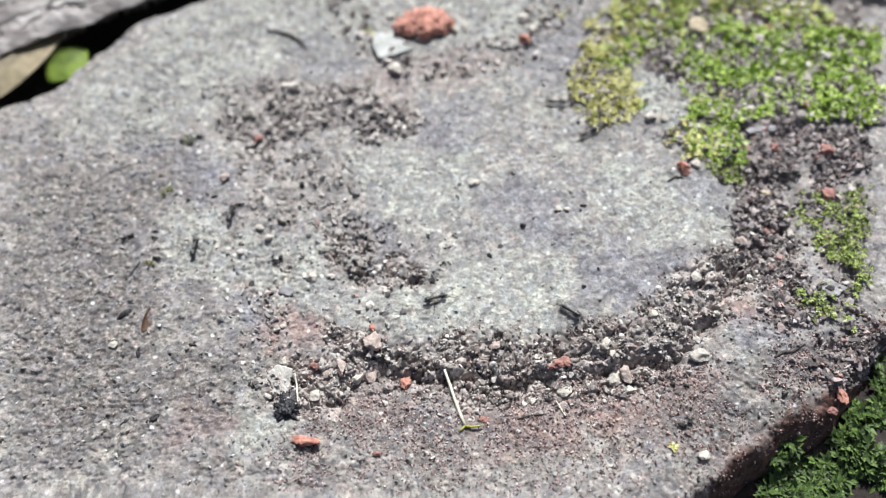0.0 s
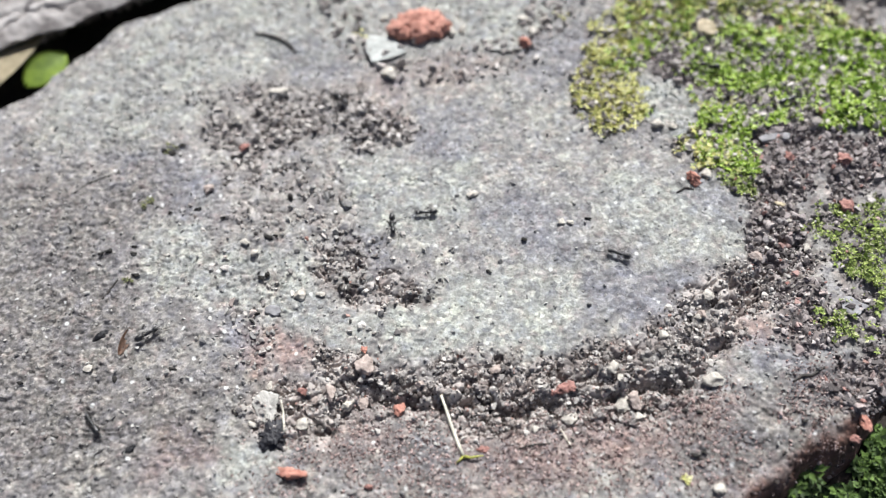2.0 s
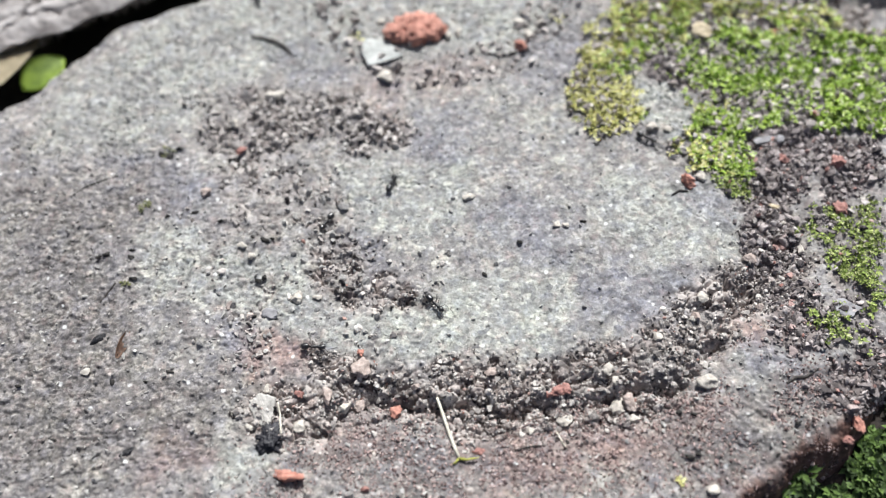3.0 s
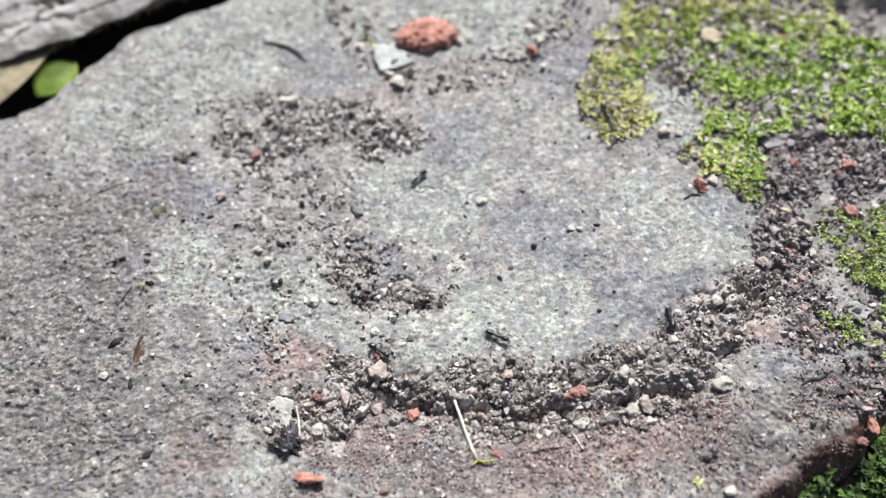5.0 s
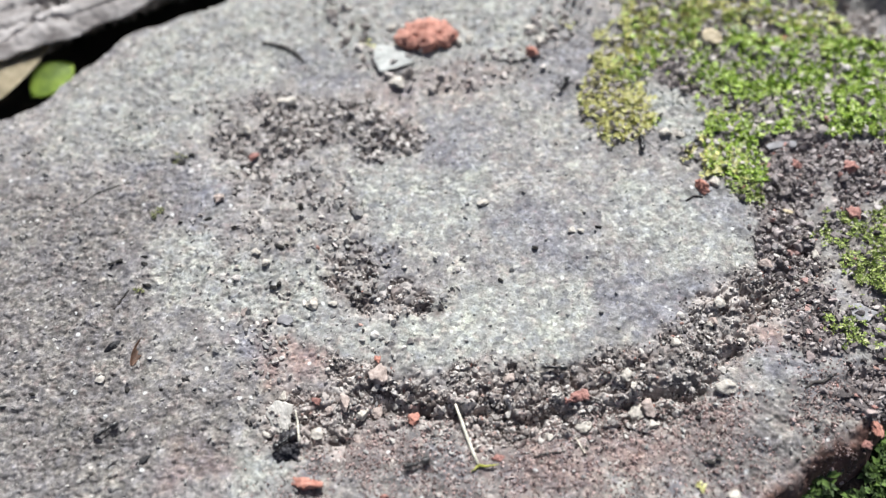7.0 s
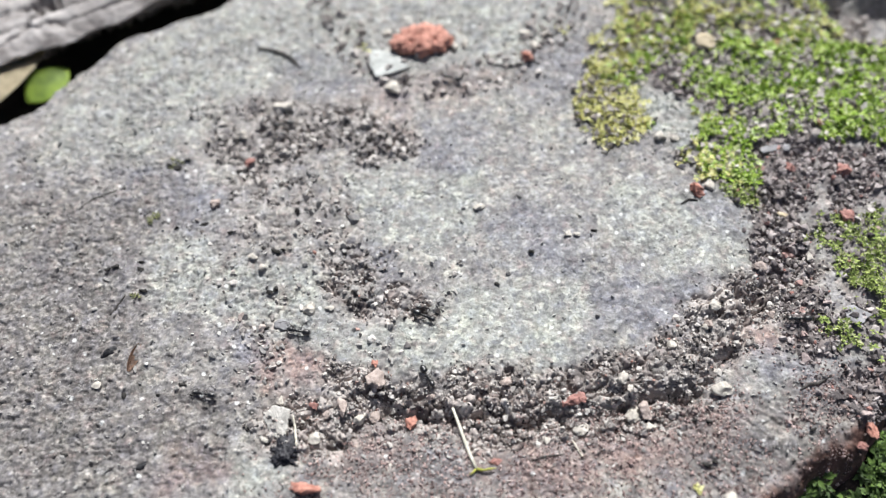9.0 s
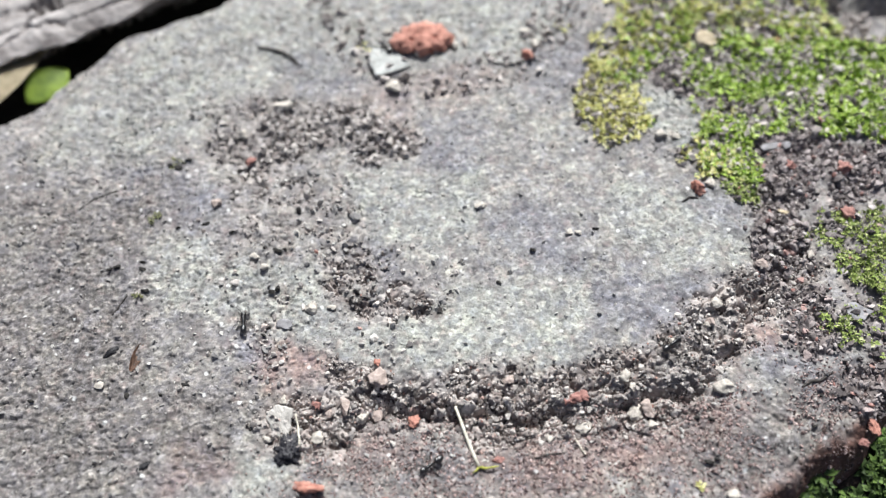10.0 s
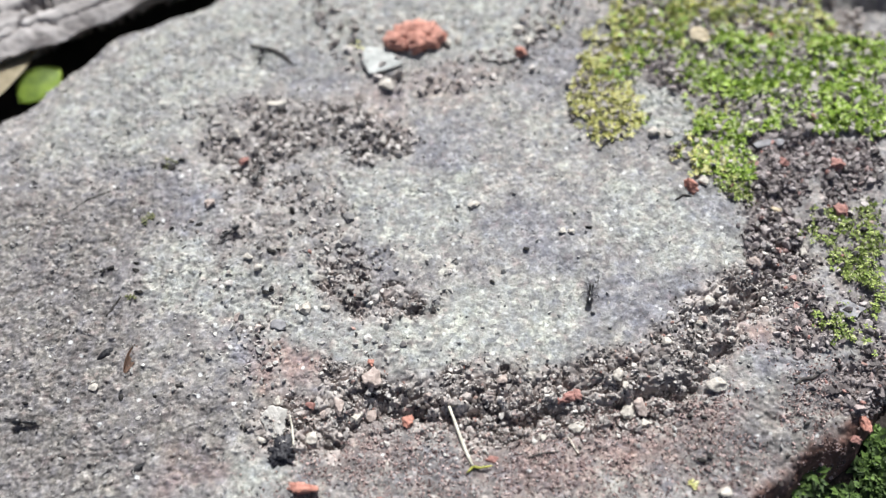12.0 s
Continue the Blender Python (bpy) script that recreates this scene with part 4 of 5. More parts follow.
    scatter("low_moss", shapes, faces, x[ok], y[ok], z[ok] + 0.5, s, MOSS_LOW_LEAF, 19, "moss on the ground below the stone, its green darkened for the stone's shade", "moss", 0.35, 1.0, True)


def build_tufts():
    """Lone little moss shoots in the pits of the bare stone."""
    rng = np.random.default_rng(23)
    for x, y, count, spread, mat in ((-37.7, 27.4, 9, 1.3, MOSS_OLIVE), (-39.0, 16.3, 8, 1.0, MOSS_OLIVE), (-38.3, 2.7, 4, 0.8, MOSS_OLIVE), (37.4, -24.4, 4, 0.5, MOSS_YELLOW),
                                     (-8.4, 52.6, 7, 1.4, MOSS_YELLOW), (27.6, 55.7, 8, 1.4, MOSS_YELLOW)):
        verts, faces = [], []
        for _ in range(count):
            v, f = tuft_shape(rng)
            a, r = rng.uniform(0, 6.3), spread * math.sqrt(rng.uniform(0, 1))
            px, py = r * math.cos(a), r * math.sin(a)
            verts.append(v * rng.uniform(0.4, 0.65) + (px, py, ground_at(x + px, y + py) - ground_at(x, y) + 0.1))
            faces.append(f + len(v) * len(faces))
        me = mesh_from("moss_tuft", np.concatenate(verts) * MM, np.concatenate(faces), mat)
        ob = new("moss_tuft", me)
        ob.location = Vector((x, y, ground_at(x, y))) * MM
        tagged(ob, "tiny lone moss tuft growing in a pit of the stone", "moss", "lone moss tufts")


# ---- single stones ----
def stone_mesh(seed, half, mat, cuts=9, divisions=4, rough=0.10, deep=(0.42, 0.8)):
    """A broken little stone with facets and a worn skin; half axes in mm, resting on z = 0."""
    rng = np.random.default_rng(seed)
    bm = bmesh.new()
    bmesh.ops.create_icosphere(bm, subdivisions=divisions, radius=1.0)
    p = np.array([v.co[:] for v in bm.verts])
    for _ in range(cuts):
        n = rng.normal(size=3)
        n /= np.linalg.norm(n)
        p -= np.maximum(p @ n - rng.uniform(*deep), 0)[:, None] * n * 0.97
    d = np.array([noise.fractal(Vector(q * 1.7 + seed), 1.0, 2.0, 3) for q in p])
    e = np.array([noise.fractal(Vector(q * 4.5 - seed), 1.0, 2.0, 3) for q in p])
    p *= (1 + rough * 2 * d + rough * e)[:, None]
    p *= np.array(half) * (1.2 if deep[0] > 0.4 else 1.5)
    p[:, 2] -= p[:, 2].min()
    for v, q in zip(bm.verts, p):
        v.co = q * MM
    me = bpy.data.meshes.new("pebble")
    for f in bm.faces:
        f.smooth = True
    bm.to_mesh(me)
    bm.free()
    me.materials.append(mat)
    return me


def kite_mesh(seed, rx, ry, thick, mat):
    """A flat angular flake: a five-cornered outline with a worn rim; resting on z = 0."""
    rng = np.random.default_rng(seed)
    corners = [(-0.95, 0.45), (-0.15, 0.98), (0.92, 0.55), (0.55, -0.30), (0.12, -1.0), (-0.62, -0.35)]
    rim = []
    for (ax, ay), (cx, cy) in zip(corners, corners[1:] + corners[:1]):
        for k in range(6):
            u = k / 6
            rim.append((ax + (cx - ax) * u + rng.normal(0, 0.022), ay + (cy - ay) * u + rng.normal(0, 0.022)))
    bm = bmesh.new()
    rings = []
    for scale, level in ((0.93, 0.0), (1.0, 0.25), (1.0, 0.7), (0.93, 0.92), (0.7, 1.0), (0.35, 1.0)):
        rings.append([bm.verts.new(Vector((px * rx * scale, py * ry * scale, thick * (level + (rng.normal(0, 0.07) if level > 0.8 else 0)))) * MM) for px, py in rim])
    n = len(rim)
    for low, high in zip(rings, rings[1:]):
        for k in range(n):
            bm.faces.new((low[k], low[(k + 1) % n], high[(k + 1) % n], high[k]))
    bm.faces.new(rings[0][::-1])
    bm.faces.new(rings[-1])
    me = bpy.data.meshes.new("flake")
    bm.to_mesh(me)
    bm.free()
    me.materials.append(mat)
    return me


STONE_KINDS = {"quartz": (QUARTZ, "quartz_pebble", "small white quartz pebble lying on the grey stone"),
               "cream": (CREAM, "limestone_crumb", "cream-coloured limestone crumb among the moss"),
               "pink": (PINK, "sandstone_pebble", "pinkish beige sandstone pebble in the grit"),
               "brick": (BRICK, "brick_crumb", "small orange-red brick crumb on the stone"),
               "dull": (DULL_BRICK, "brick_crumb", "dull reddish brick crumb in the dark soil"),
               "chip": (CHIP, "stone_chip", "pale angular stone chip standing in the grit"),
               "flake": (FLAT_GREY, "stone_flake", "pale grey flat stone flake beside the brick lump"),
               "dirt": (DIRT, "dirt_crumb", "black crumb of dirt in a pit of the stone"),
               "slate": (SLATE, "grey_pebble", "flat grey stone flake sunk in the soil")}


def place_stone(seed, kind, x, y, rx, ry, rz, turn=0.0, sink=0.15):
    mat, name, label = STONE_KINDS[kind]
    rz = rz * (0.5 if kind == "slate" else 0.3 if kind == "flake" else 0.55 if kind == "chip" else 1.0)
    ob = new(name, kite_mesh(seed, 1.1 * rx, 1.2 * ry, 0.8 * rz, mat) if kind in ("chip", "flake") else stone_mesh(seed, (rx, ry, rz), mat, rough=0.2 if kind in ("brick", "dull") else 0.1))
    spots = np.array([(0, 0), (1, 0), (-1, 0), (0, 1), (0, -1)]) * 0.6 * min(rx, ry) + (x, y)
    tops = height(spots[:, 0], spots[:, 1])
    bed = float(0.5 * tops.mean() + 0.5 * tops.max() + 0.5 * moss_mask(np.array([x]), np.array([y]))[0])
    if kind == "slate":
        bed, sink = float(tops.mean()), 0.5
    elif kind == "flake":
        bed, sink = float(tops.max()) + 0.35, 0.0
    lean = {"chip": 14, "flake": -4}.get(kind, 0)
    ob.matrix_world = pose(x * MM, y * MM, (bed - sink * rz) * MM, lean, 0, turn)
    return tagged(ob, label, "pebble", kind + " pebbles")


def build_stones():

    place_stone(100, "quartz", -2.7, 42.4, 1.70, 1.20, 0.74, 0)
    place_stone(101, "quartz", -21.9, 38.8, 1.75, 0.97, 0.60, 0)
    place_stone(102, "quartz", -27.7, 33.0, 0.95, 0.95, 0.59, 0)
    place_stone(103, "pink", -29.9, 18.7, 0.85, 0.85, 0.53, 0)
    place_stone(104, "quartz", -40.7, -10.8, 0.70, 0.47, 0.29, 0)
    place_stone(105, "quartz", -13.0, 0.2, 0.90, 0.82, 0.51, 10)
    place_stone(106, "quartz", 43.0, -12.0, 1.50, 1.07, 0.66, 0)
    place_stone(107, "chip", -15.3, -16.3, 1.80, 2.17, 1.12, 12)
    place_stone(108, "pink", -2.9, -10.3, 1.15, 1.38, 0.71, 0)
    place_stone(109, "quartz", -15.4, -13.1, 0.45, 0.68, 0.28, 0)
    place_stone(110, "pink", -7.1, -14.3, 0.65, 1.08, 0.40, 10)
    place_stone(111, "quartz", -4.9, -15.6, 0.80, 0.80, 0.50, 0)
    place_stone(112, "pink", -3.1, -15.0, 0.60, 0.75, 0.37, 0)
    place_stone(113, "quartz", -10.4, -18.2, 0.75, 0.67, 0.42, 0)
    place_stone(114, "pink", -9.3, -15.3, 0.60, 0.52, 0.33, 0)
    place_stone(115, "quartz", -17.0, -18.5, 0.60, 0.45, 0.28, 0)
    place_stone(116, "quartz", 23.9, -17.2, 0.90, 0.76, 0.47, 0)
    place_stone(117, "pink", 32.4, -14.8, 0.90, 1.04, 0.56, 0)
    place_stone(118, "quartz", 30.8, -14.9, 0.80, 1.09, 0.50, 0)
    place_stone(119, "quartz", 32.7, -16.8, 0.80, 0.58, 0.36, 0)
    place_stone(120, "quartz", 29.7, -10.9, 0.70, 0.84, 0.43, 0)
    place_stone(121, "quartz", 36.9, -6.3, 0.75, 0.60, 0.37, 0)
    place_stone(122, "quartz", 43.2, -0.8, 0.80, 0.64, 0.40, 0)
    place_stone(123, "quartz", 41.9, -3.8, 0.50, 0.43, 0.27, 0)
    place_stone(124, "pink", 14.4, -11.2, 0.70, 0.62, 0.39, 0)
    place_stone(125, "quartz", 30.5, -12.2, 0.50, 0.57, 0.31, 0)
    place_stone(126, "quartz", 19.3, -18.5, 0.60, 0.45, 0.28, 0)
    place_stone(127, "pink", 4.4, -13.0, 0.55, 0.55, 0.34, 0)
    place_stone(128, "quartz", 41.3, -25.5, 0.70, 0.57, 0.36, 0)
    place_stone(329, "quartz", 41.0, 29.9, 1.05, 0.75, 0.5, 10)
    place_stone(130, "quartz", 43.4, 29.3, 0.65, 0.56, 0.35, 0)
    place_stone(131, "cream", 52.5, 51.6, 1.25, 1.92, 0.78, 60)
    place_stone(132, "quartz", 71.4, 57.0, 0.85, 0.66, 0.41, 0)
    place_stone(133, "quartz", 72.6, 56.3, 0.90, 0.70, 0.43, 0)
    place_stone(134, "quartz", 62.6, 48.1, 1.40, 0.84, 0.52, 0)
    place_stone(135, "quartz", 60.3, 53.3, 0.65, 0.65, 0.40, 0)
    place_stone(136, "brick", 44.8, 18.7, 1.10, 1.02, 0.63, 0)
    place_stone(137, "quartz", 46.7, 19.7, 0.65, 0.89, 0.40, 0)
    place_stone(138, "brick", 1.7, -15.9, 0.80, 0.80, 0.50, 0)
    place_stone(139, "brick", -11.2, -24.6, 1.50, 1.07, 0.66, 0)
    place_stone(140, "brick", -3.2, -8.2, 0.55, 0.47, 0.29, 0)
    place_stone(141, "dull", 22.9, -13.4, 1.10, 0.73, 0.45, 20)
    place_stone(142, "dull", 24.2, -13.2, 0.70, 0.63, 0.39, 0)
    place_stone(143, "dull", 21.9, -13.9, 0.55, 0.41, 0.26, 0)
    place_stone(144, "dull", -11.0, -13.9, 0.60, 0.52, 0.33, 0)
    place_stone(145, "dull", 66.8, 14.7, 0.85, 1.02, 0.53, 0)
    place_stone(146, "dull", 60.2, 23.5, 0.85, 0.77, 0.47, 0)
    place_stone(147, "dull", 67.9, 22.4, 0.95, 1.12, 0.59, 0)
    place_stone(148, "brick", 61.8, -16.6, 0.75, 1.16, 0.46, 0)
    place_stone(149, "dull", 60.2, -18.6, 0.70, 0.56, 0.35, 0)
    place_stone(150, "brick", 20.8, 48.5, 1.00, 1.30, 0.62, 0)
    place_stone(151, "quartz", 22.3, 51.4, 0.80, 1.00, 0.50, 0)
    place_stone(152, "quartz", 20.7, 54.8, 1.00, 0.70, 0.43, 0)
    place_stone(153, "quartz", 24.6, 54.1, 0.70, 0.70, 0.43, 0)
    place_stone(154, "quartz", 9.9, 52.3, 0.60, 1.00, 0.37, 0)
    place_stone(155, "quartz", 8.0, 51.7, 0.60, 1.00, 0.37, 0)
    place_stone(156, "quartz", -4.3, 56.1, 0.75, 0.75, 0.46, 0)
    place_stone(157, "dull", -25.7, 26.9, 0.85, 0.66, 0.41, 30)
    place_stone(158, "dull", -1.4, -25.9, 0.55, 0.34, 0.21, 0)
    place_stone(182, "dull", 12.6, -21.1, 0.6, 0.4, 0.2, 10, 0.6)
    place_stone(159, "flake", -4.3, 47.9, 4.1, 3.0, 1.57, -35)
    place_stone(160, "dull", 71.1, 34.6, 0.65, 0.74, 0.40, 0)
    place_stone(161, "dull", 66.9, 31.9, 0.55, 0.64, 0.34, 0)
    place_stone(162, "brick", 65.4, 52.0, 0.65, 0.65, 0.40, 0)
    place_stone(163, "slate", 58.9, 27.2, 2.00, 1.04, 0.65, 10)
    place_stone(164, "slate", 58.2, 51.7, 2.45, 1.96, 1.22, 0)
    place_stone(165, "slate", 60.9, 47.2, 2.15, 1.40, 0.87, 0)
    place_stone(166, "slate", 63.3, -1.3, 1.85, 1.26, 0.78, 0)
    place_stone(167, "slate", 63.6, 42.1, 2.30, 1.38, 0.86, 0)
    place_stone(168, "quartz", 58.2, 12.6, 0.40, 0.32, 0.20, 0)
    place_stone(169, "cream", 57.3, 15.3, 0.80, 0.56, 0.35, 0)
    place_stone(170, "quartz", 59.6, 7.9, 0.55, 0.79, 0.34, 0)
    place_stone(171, "pink", 51.5, 5.6, 1.00, 0.62, 0.38, -20)
    place_stone(172, "pink", 51.8, -1.2, 0.60, 0.52, 0.33, 0)
    place_stone(173, "pink", 42.3, -3.3, 0.70, 0.62, 0.39, 0)
    place_stone(174, "slate", -16.7, -2.3, 1.05, 0.81, 0.50, 0)
    place_stone(175, "quartz", 24.6, 11.7, 0.60, 0.43, 0.27, 0)
    place_stone(176, "quartz", 25.8, 11.4, 0.50, 0.42, 0.26, 0)
    place_stone(177, "quartz", 11.6, 17.0, 0.80, 0.53, 0.33, 0)
    place_stone(178, "quartz", -20.7, 6.9, 0.60, 0.51, 0.32, 0)
    place_stone(179, "quartz", -22.3, 8.9, 0.60, 0.60, 0.37, 0)
    place_stone(180, "quartz", -10.2, 0.3, 0.60, 0.51, 0.32, 0)
    place_stone(181, "slate", 75.1, 29.6, 1.70, 1.02, 0.63, 0)


def build_dirt():
    """Black crumbs in the pits: place and half sizes."""
    near_pits = [(-39.0, 27.0, 0.61, 0.34), (-37.5, 26.5, 0.68, 0.43), (-36.1, 27.8, 0.53, 0.34), (-42.9, 7.5, 0.63, 0.32), (-44.0, 7.2, 0.42, 0.24), (-39.0, 7.2, 0.48, 0.31), (-37.7, 3.4, 0.54, 0.3), (-39.3, 8.5, 0.35, 0.24), (-31.0, 15.2, 0.58, 0.24), (-35.2, 14.6, 0.36, 0.24), (-19.1, 9.8, 0.82, 0.31), (-18.0, 10.0, 0.48, 0.23), (-19.2, 3.1, 0.53, 0.3), (-18.3, 3.5, 0.33, 0.45), (-18.9, -2.5, 0.45, 0.22), (-19.3, -3.9, 0.51, 0.22), (-29.0, -11.0, 0.56, 0.21)]
    other_pits = [(-32.2, -12.3, 0.25, 0.21), (-36.8, -12.3, 0.31, 0.35), (-26.5, 13.3, 0.49, 0.24), (13.7, 3.7, 0.45, 0.22), (19.1, 8.9, 0.53, 0.3), (28.6, 12.0, 0.59, 0.22), (35.7, -5.6, 0.3, 0.2), (38.5, -16.1, 0.4, 0.25), (40.1, -16.4, 0.45, 0.25), (38.9, -21.7, 0.5, 0.32), (40.0, -21.4, 0.34, 0.25), (50.0, -21.2, 0.4, 0.19), (53.3, -17.3, 0.52, 0.2), (55.0, -13.4, 0.47, 0.2), (-42.7, -20.1, 0.55, 0.21), (-49.6, -12.9, 0.46, 0.22)]
    for n, (x, y, rx, ry) in enumerate(near_pits + other_pits):
        place_stone(200 + n, "dirt", x, y, rx, ry, 0.45 * ry + 0.1, 12 * (n % 5) - 24, 0.3)


def build_brick_lump():
    """The large orange lump: several fused rounded knobs."""
    x, y = (2.1, 52.9)
    bm = bmesh.new()
    rng = np.random.default_rng(4)
    knobs = [(-3.0, -0.2, 1.6, 1.5), (-1.2, 1.1, 1.9, 1.6), (0.3, -1.0, 1.9, 1.7), (1.7, 0.9, 2.1, 1.8), (3.2, -0.2, 1.5, 1.5), (0.2, 0.9, 2.1, 1.9), (-2.2, -1.2, 1.1, 1.1), (2.4, -1.2, 1.3, 1.2)]
    for n, (kx, ky, r, top) in enumerate(knobs):
        made = bmesh.ops.create_icosphere(bm, subdivisions=4, radius=1.0)["verts"]
        for v in made:
            d = 1 + 0.30 * noise.fractal(v.co * 1.6 + Vector((n * 3.1, 0, 0)), 1.0, 2.0, 4) + 0.05 * noise.noise(v.co * 7)
            v.co = Vector((kx + v.co.x * r * d, ky + v.co.y * r * d, 0.9 + v.co.z * top * 0.75 * d)) * 1.2 * MM
    me = bpy.data.meshes.new("brick_lump")
    for f in bm.faces:
        f.smooth = True
    bm.to_mesh(me)
    bm.free()
    me.materials.append(BRICK)
    ob = new("brick_lump", me)
    ob.matrix_world = pose(x * MM, y * MM, (local_top(x, y, 2.5) - 0.1) * MM, 0, 0, 4)
    tagged(ob, "knobbly orange-red brick lump resting on the stone", "brick lump")


# ---- plant scraps ----
def build_straw():
    root = new("straw")
    pts = [(7.3, -14.4, 0.9), (7.9, -16.0, 0.6), (8.8, -18.6, 0.25), (9.6, -20.6, 0.0), (10.2, -22.0, 0.0)]
    x0, y0 = pts[-1][:2]
    z0 = max(ground_at(px, py) - pz for px, py, pz in pts) + 0.15
    root.location = Vector((x0, y0, z0)) * MM
    rel = [Vector((px - x0, py - y0, pz)) * MM for px, py, pz in pts]
    part("stalk", tube(bmesh.new(), rel, [0.17 * MM, 0.2 * MM, 0.22 * MM, 0.24 * MM, 0.2 * MM], 8), STRAW, root, "bleached white stalk")
    part("twig", tube(bmesh.new(), [Vector(p) * MM for p in ((0, 0, 0), (0.9, -0.2, 0.2), (1.8, -0.1, 0.35), (2.5, 0.05, 0.3))], [0.2 * MM, 0.16 * MM, 0.13 * MM, 0.05 * MM], 6), STRAW_GREEN, root, "yellow-green side twig")
    part("twig", tube(bmesh.new(), [Vector(p) * MM for p in ((0, 0, 0), (-0.45, -0.5, 0.1), (-0.9, -0.8, 0.05))], [0.19 * MM, 0.13 * MM, 0.05 * MM], 6), STRAW_GREEN, root, "yellow-green side twig")
    tagged(root, "bleached forked straw leaning on the ledge", "straw")


def fibre(name, points, radius, mat, label, category, lift=0.1):
    """A thin strand that follows the stone."""
    bm = bmesh.new()
    pts = []
    for (ax, ay), (bx, by) in zip(points, points[1:]):
        for k in range(4):
            pts.append((ax + (bx - ax) * k / 4, ay + (by - ay) * k / 4))
    pts.append(points[-1])
    x0, y0 = pts[0]
    z0 = ground_at(x0, y0)
    rows = [Vector((px - x0, py - y0, local_top(px, py, 0.3) - z0 + lift)) * MM for px, py in pts]
    n = len(rows) - 1
    tube(bm, rows, [radius * MM * (0.35 + 0.65 * math.sin(math.pi * (0.12 + 0.8 * k / n))) for k in range(n + 1)], 7)
    me = bpy.data.meshes.new(name)
    bmesh.ops.recalc_face_normals(bm, faces=bm.faces)
    for f in bm.faces:
        f.smooth = True
    bm.to_mesh(me)
    bm.free()
    me.materials.append(mat)
    ob = new(name, me)
    ob.location = Vector((x0, y0, z0)) * MM
    return tagged(ob, label, category)


def build_fibres():
    fibre("rootlet", [(-28.1, 53.5), (-24.5, 52.6), (-21.5, 50.6), (-19.9, 48.6)], 0.42, FIBRE, "short black curved rootlet on the stone", "rootlet")
    fibre("rootlet", [(52.8, -12.3), (54.2, -11.4), (55.6, -11.3), (57.6, -10.1)], 0.24, FIBRE, "short black rootlet on the lower stone", "rootlet")
    fibre("rootlet", [(42.0, 16.4), (43.2, 17.2), (44.6, 17.0)], 0.2, FIBRE, "thin dark rootlet beside a red crumb", "rootlet")
    # added strand: the thin shadow line below a stone flake, laid as a dark tube
    fibre("rootlet", [(-51.8, 18.5), (-49.9, 20.6), (-47.5, 21.8), (-45.2, 22.6)], 0.16, FIBRE, "thin dark curved strand drawn as the shadow under a flake's edge", "rootlet", 0.0)
    fibre("rootlet", [(-41.7, -0.4), (-41.1, 1.2), (-40.2, 2.8)], 0.14, FIBRE, "thin dark rootlet lying on the stone", "rootlet", 0.05)
    fibre("rootlet", [(17.2, -21.0), (19.0, -20.5), (21.2, -20.3)], 0.12, FIBRE, "thin black rootlet on the pinkish sand", "rootlet", 0.15)
    fibre("rootlet", [(14.7, 47.0), (17.6, 46.6), (20.4, 47.3)], 0.2, FIBRE, "short black rootlet beside the brick crumb", "rootlet", 0.2)
    fibre("grass_fibre", [(22.6, -18.5), (23.2, -19.8), (23.8, -20.9)], 0.1, STRAW, "thin pale grass fibre on brown sand", "fibre", 0.2)
    fibre("grass_fibre", [(-13.4, -15.4), (-12.9, -17.4), (-12.3, -19.8)], 0.13, STRAW, "thin pale grass fibre across the black crust", "fibre", 0.9)


def scrap(name, x, y, length, width, turn, mat, label, tilt=20, curl=0.4):
    """A curled scrap of leaf with a little thickness."""
    bm = bmesh.new()
    n, m = 10, 6
    rows = []
    for i in range(n + 1):
        u = i / n
        w = width * math.sin(math.pi * (0.06 + 0.9 * u)) ** 0.7
        rows.append([bm.verts.new(Vector((length * (u - 0.5), w * (j / m - 0.5), curl * (2 * (j / m - 0.5)) ** 2 + 0.15 * math.sin(5 * u))) * MM) for j in range(m + 1)])
    for a, b in zip(rows, rows[1:]):
        for j in range(m):
            bm.faces.new((a[j], a[j + 1], b[j + 1], b[j]))
    bmesh.ops.solidify(bm, geom=list(bm.faces), thickness=0.12 * MM)
    me = bpy.data.meshes.new(name)
    bmesh.ops.recalc_face_normals(bm, faces=bm.faces)
    for f in bm.faces:
        f.smooth = True
    bm.to_mesh(me)
    bm.free()
    me.materials.append(mat)
    ob = new(name, me)
    ob.matrix_world = pose(x * MM, y * MM, (local_top(x, y, 0.4 * length) + 0.1) * MM, tilt, 0, turn)
    return tagged(ob, label, "leaf scrap")


def build_scraps():
    scrap("leaf_scrap", -40.2, -6.0, 3.0, 1.4, 35, COAL, "curled blue-black leaf scrap on the stone", 25, -0.3)
    scrap("leaf_scrap", -32.3, -21.8, 2.6, 0.9, 38, COAL, "small black leaf scrap on the stone", 15, -0.2)
    scrap("leaf_scrap", -36.8, -6.8, 4.2, 1.3, 80, RUST, "rust-brown leaf sliver lying on the stone", 40, 0.35)


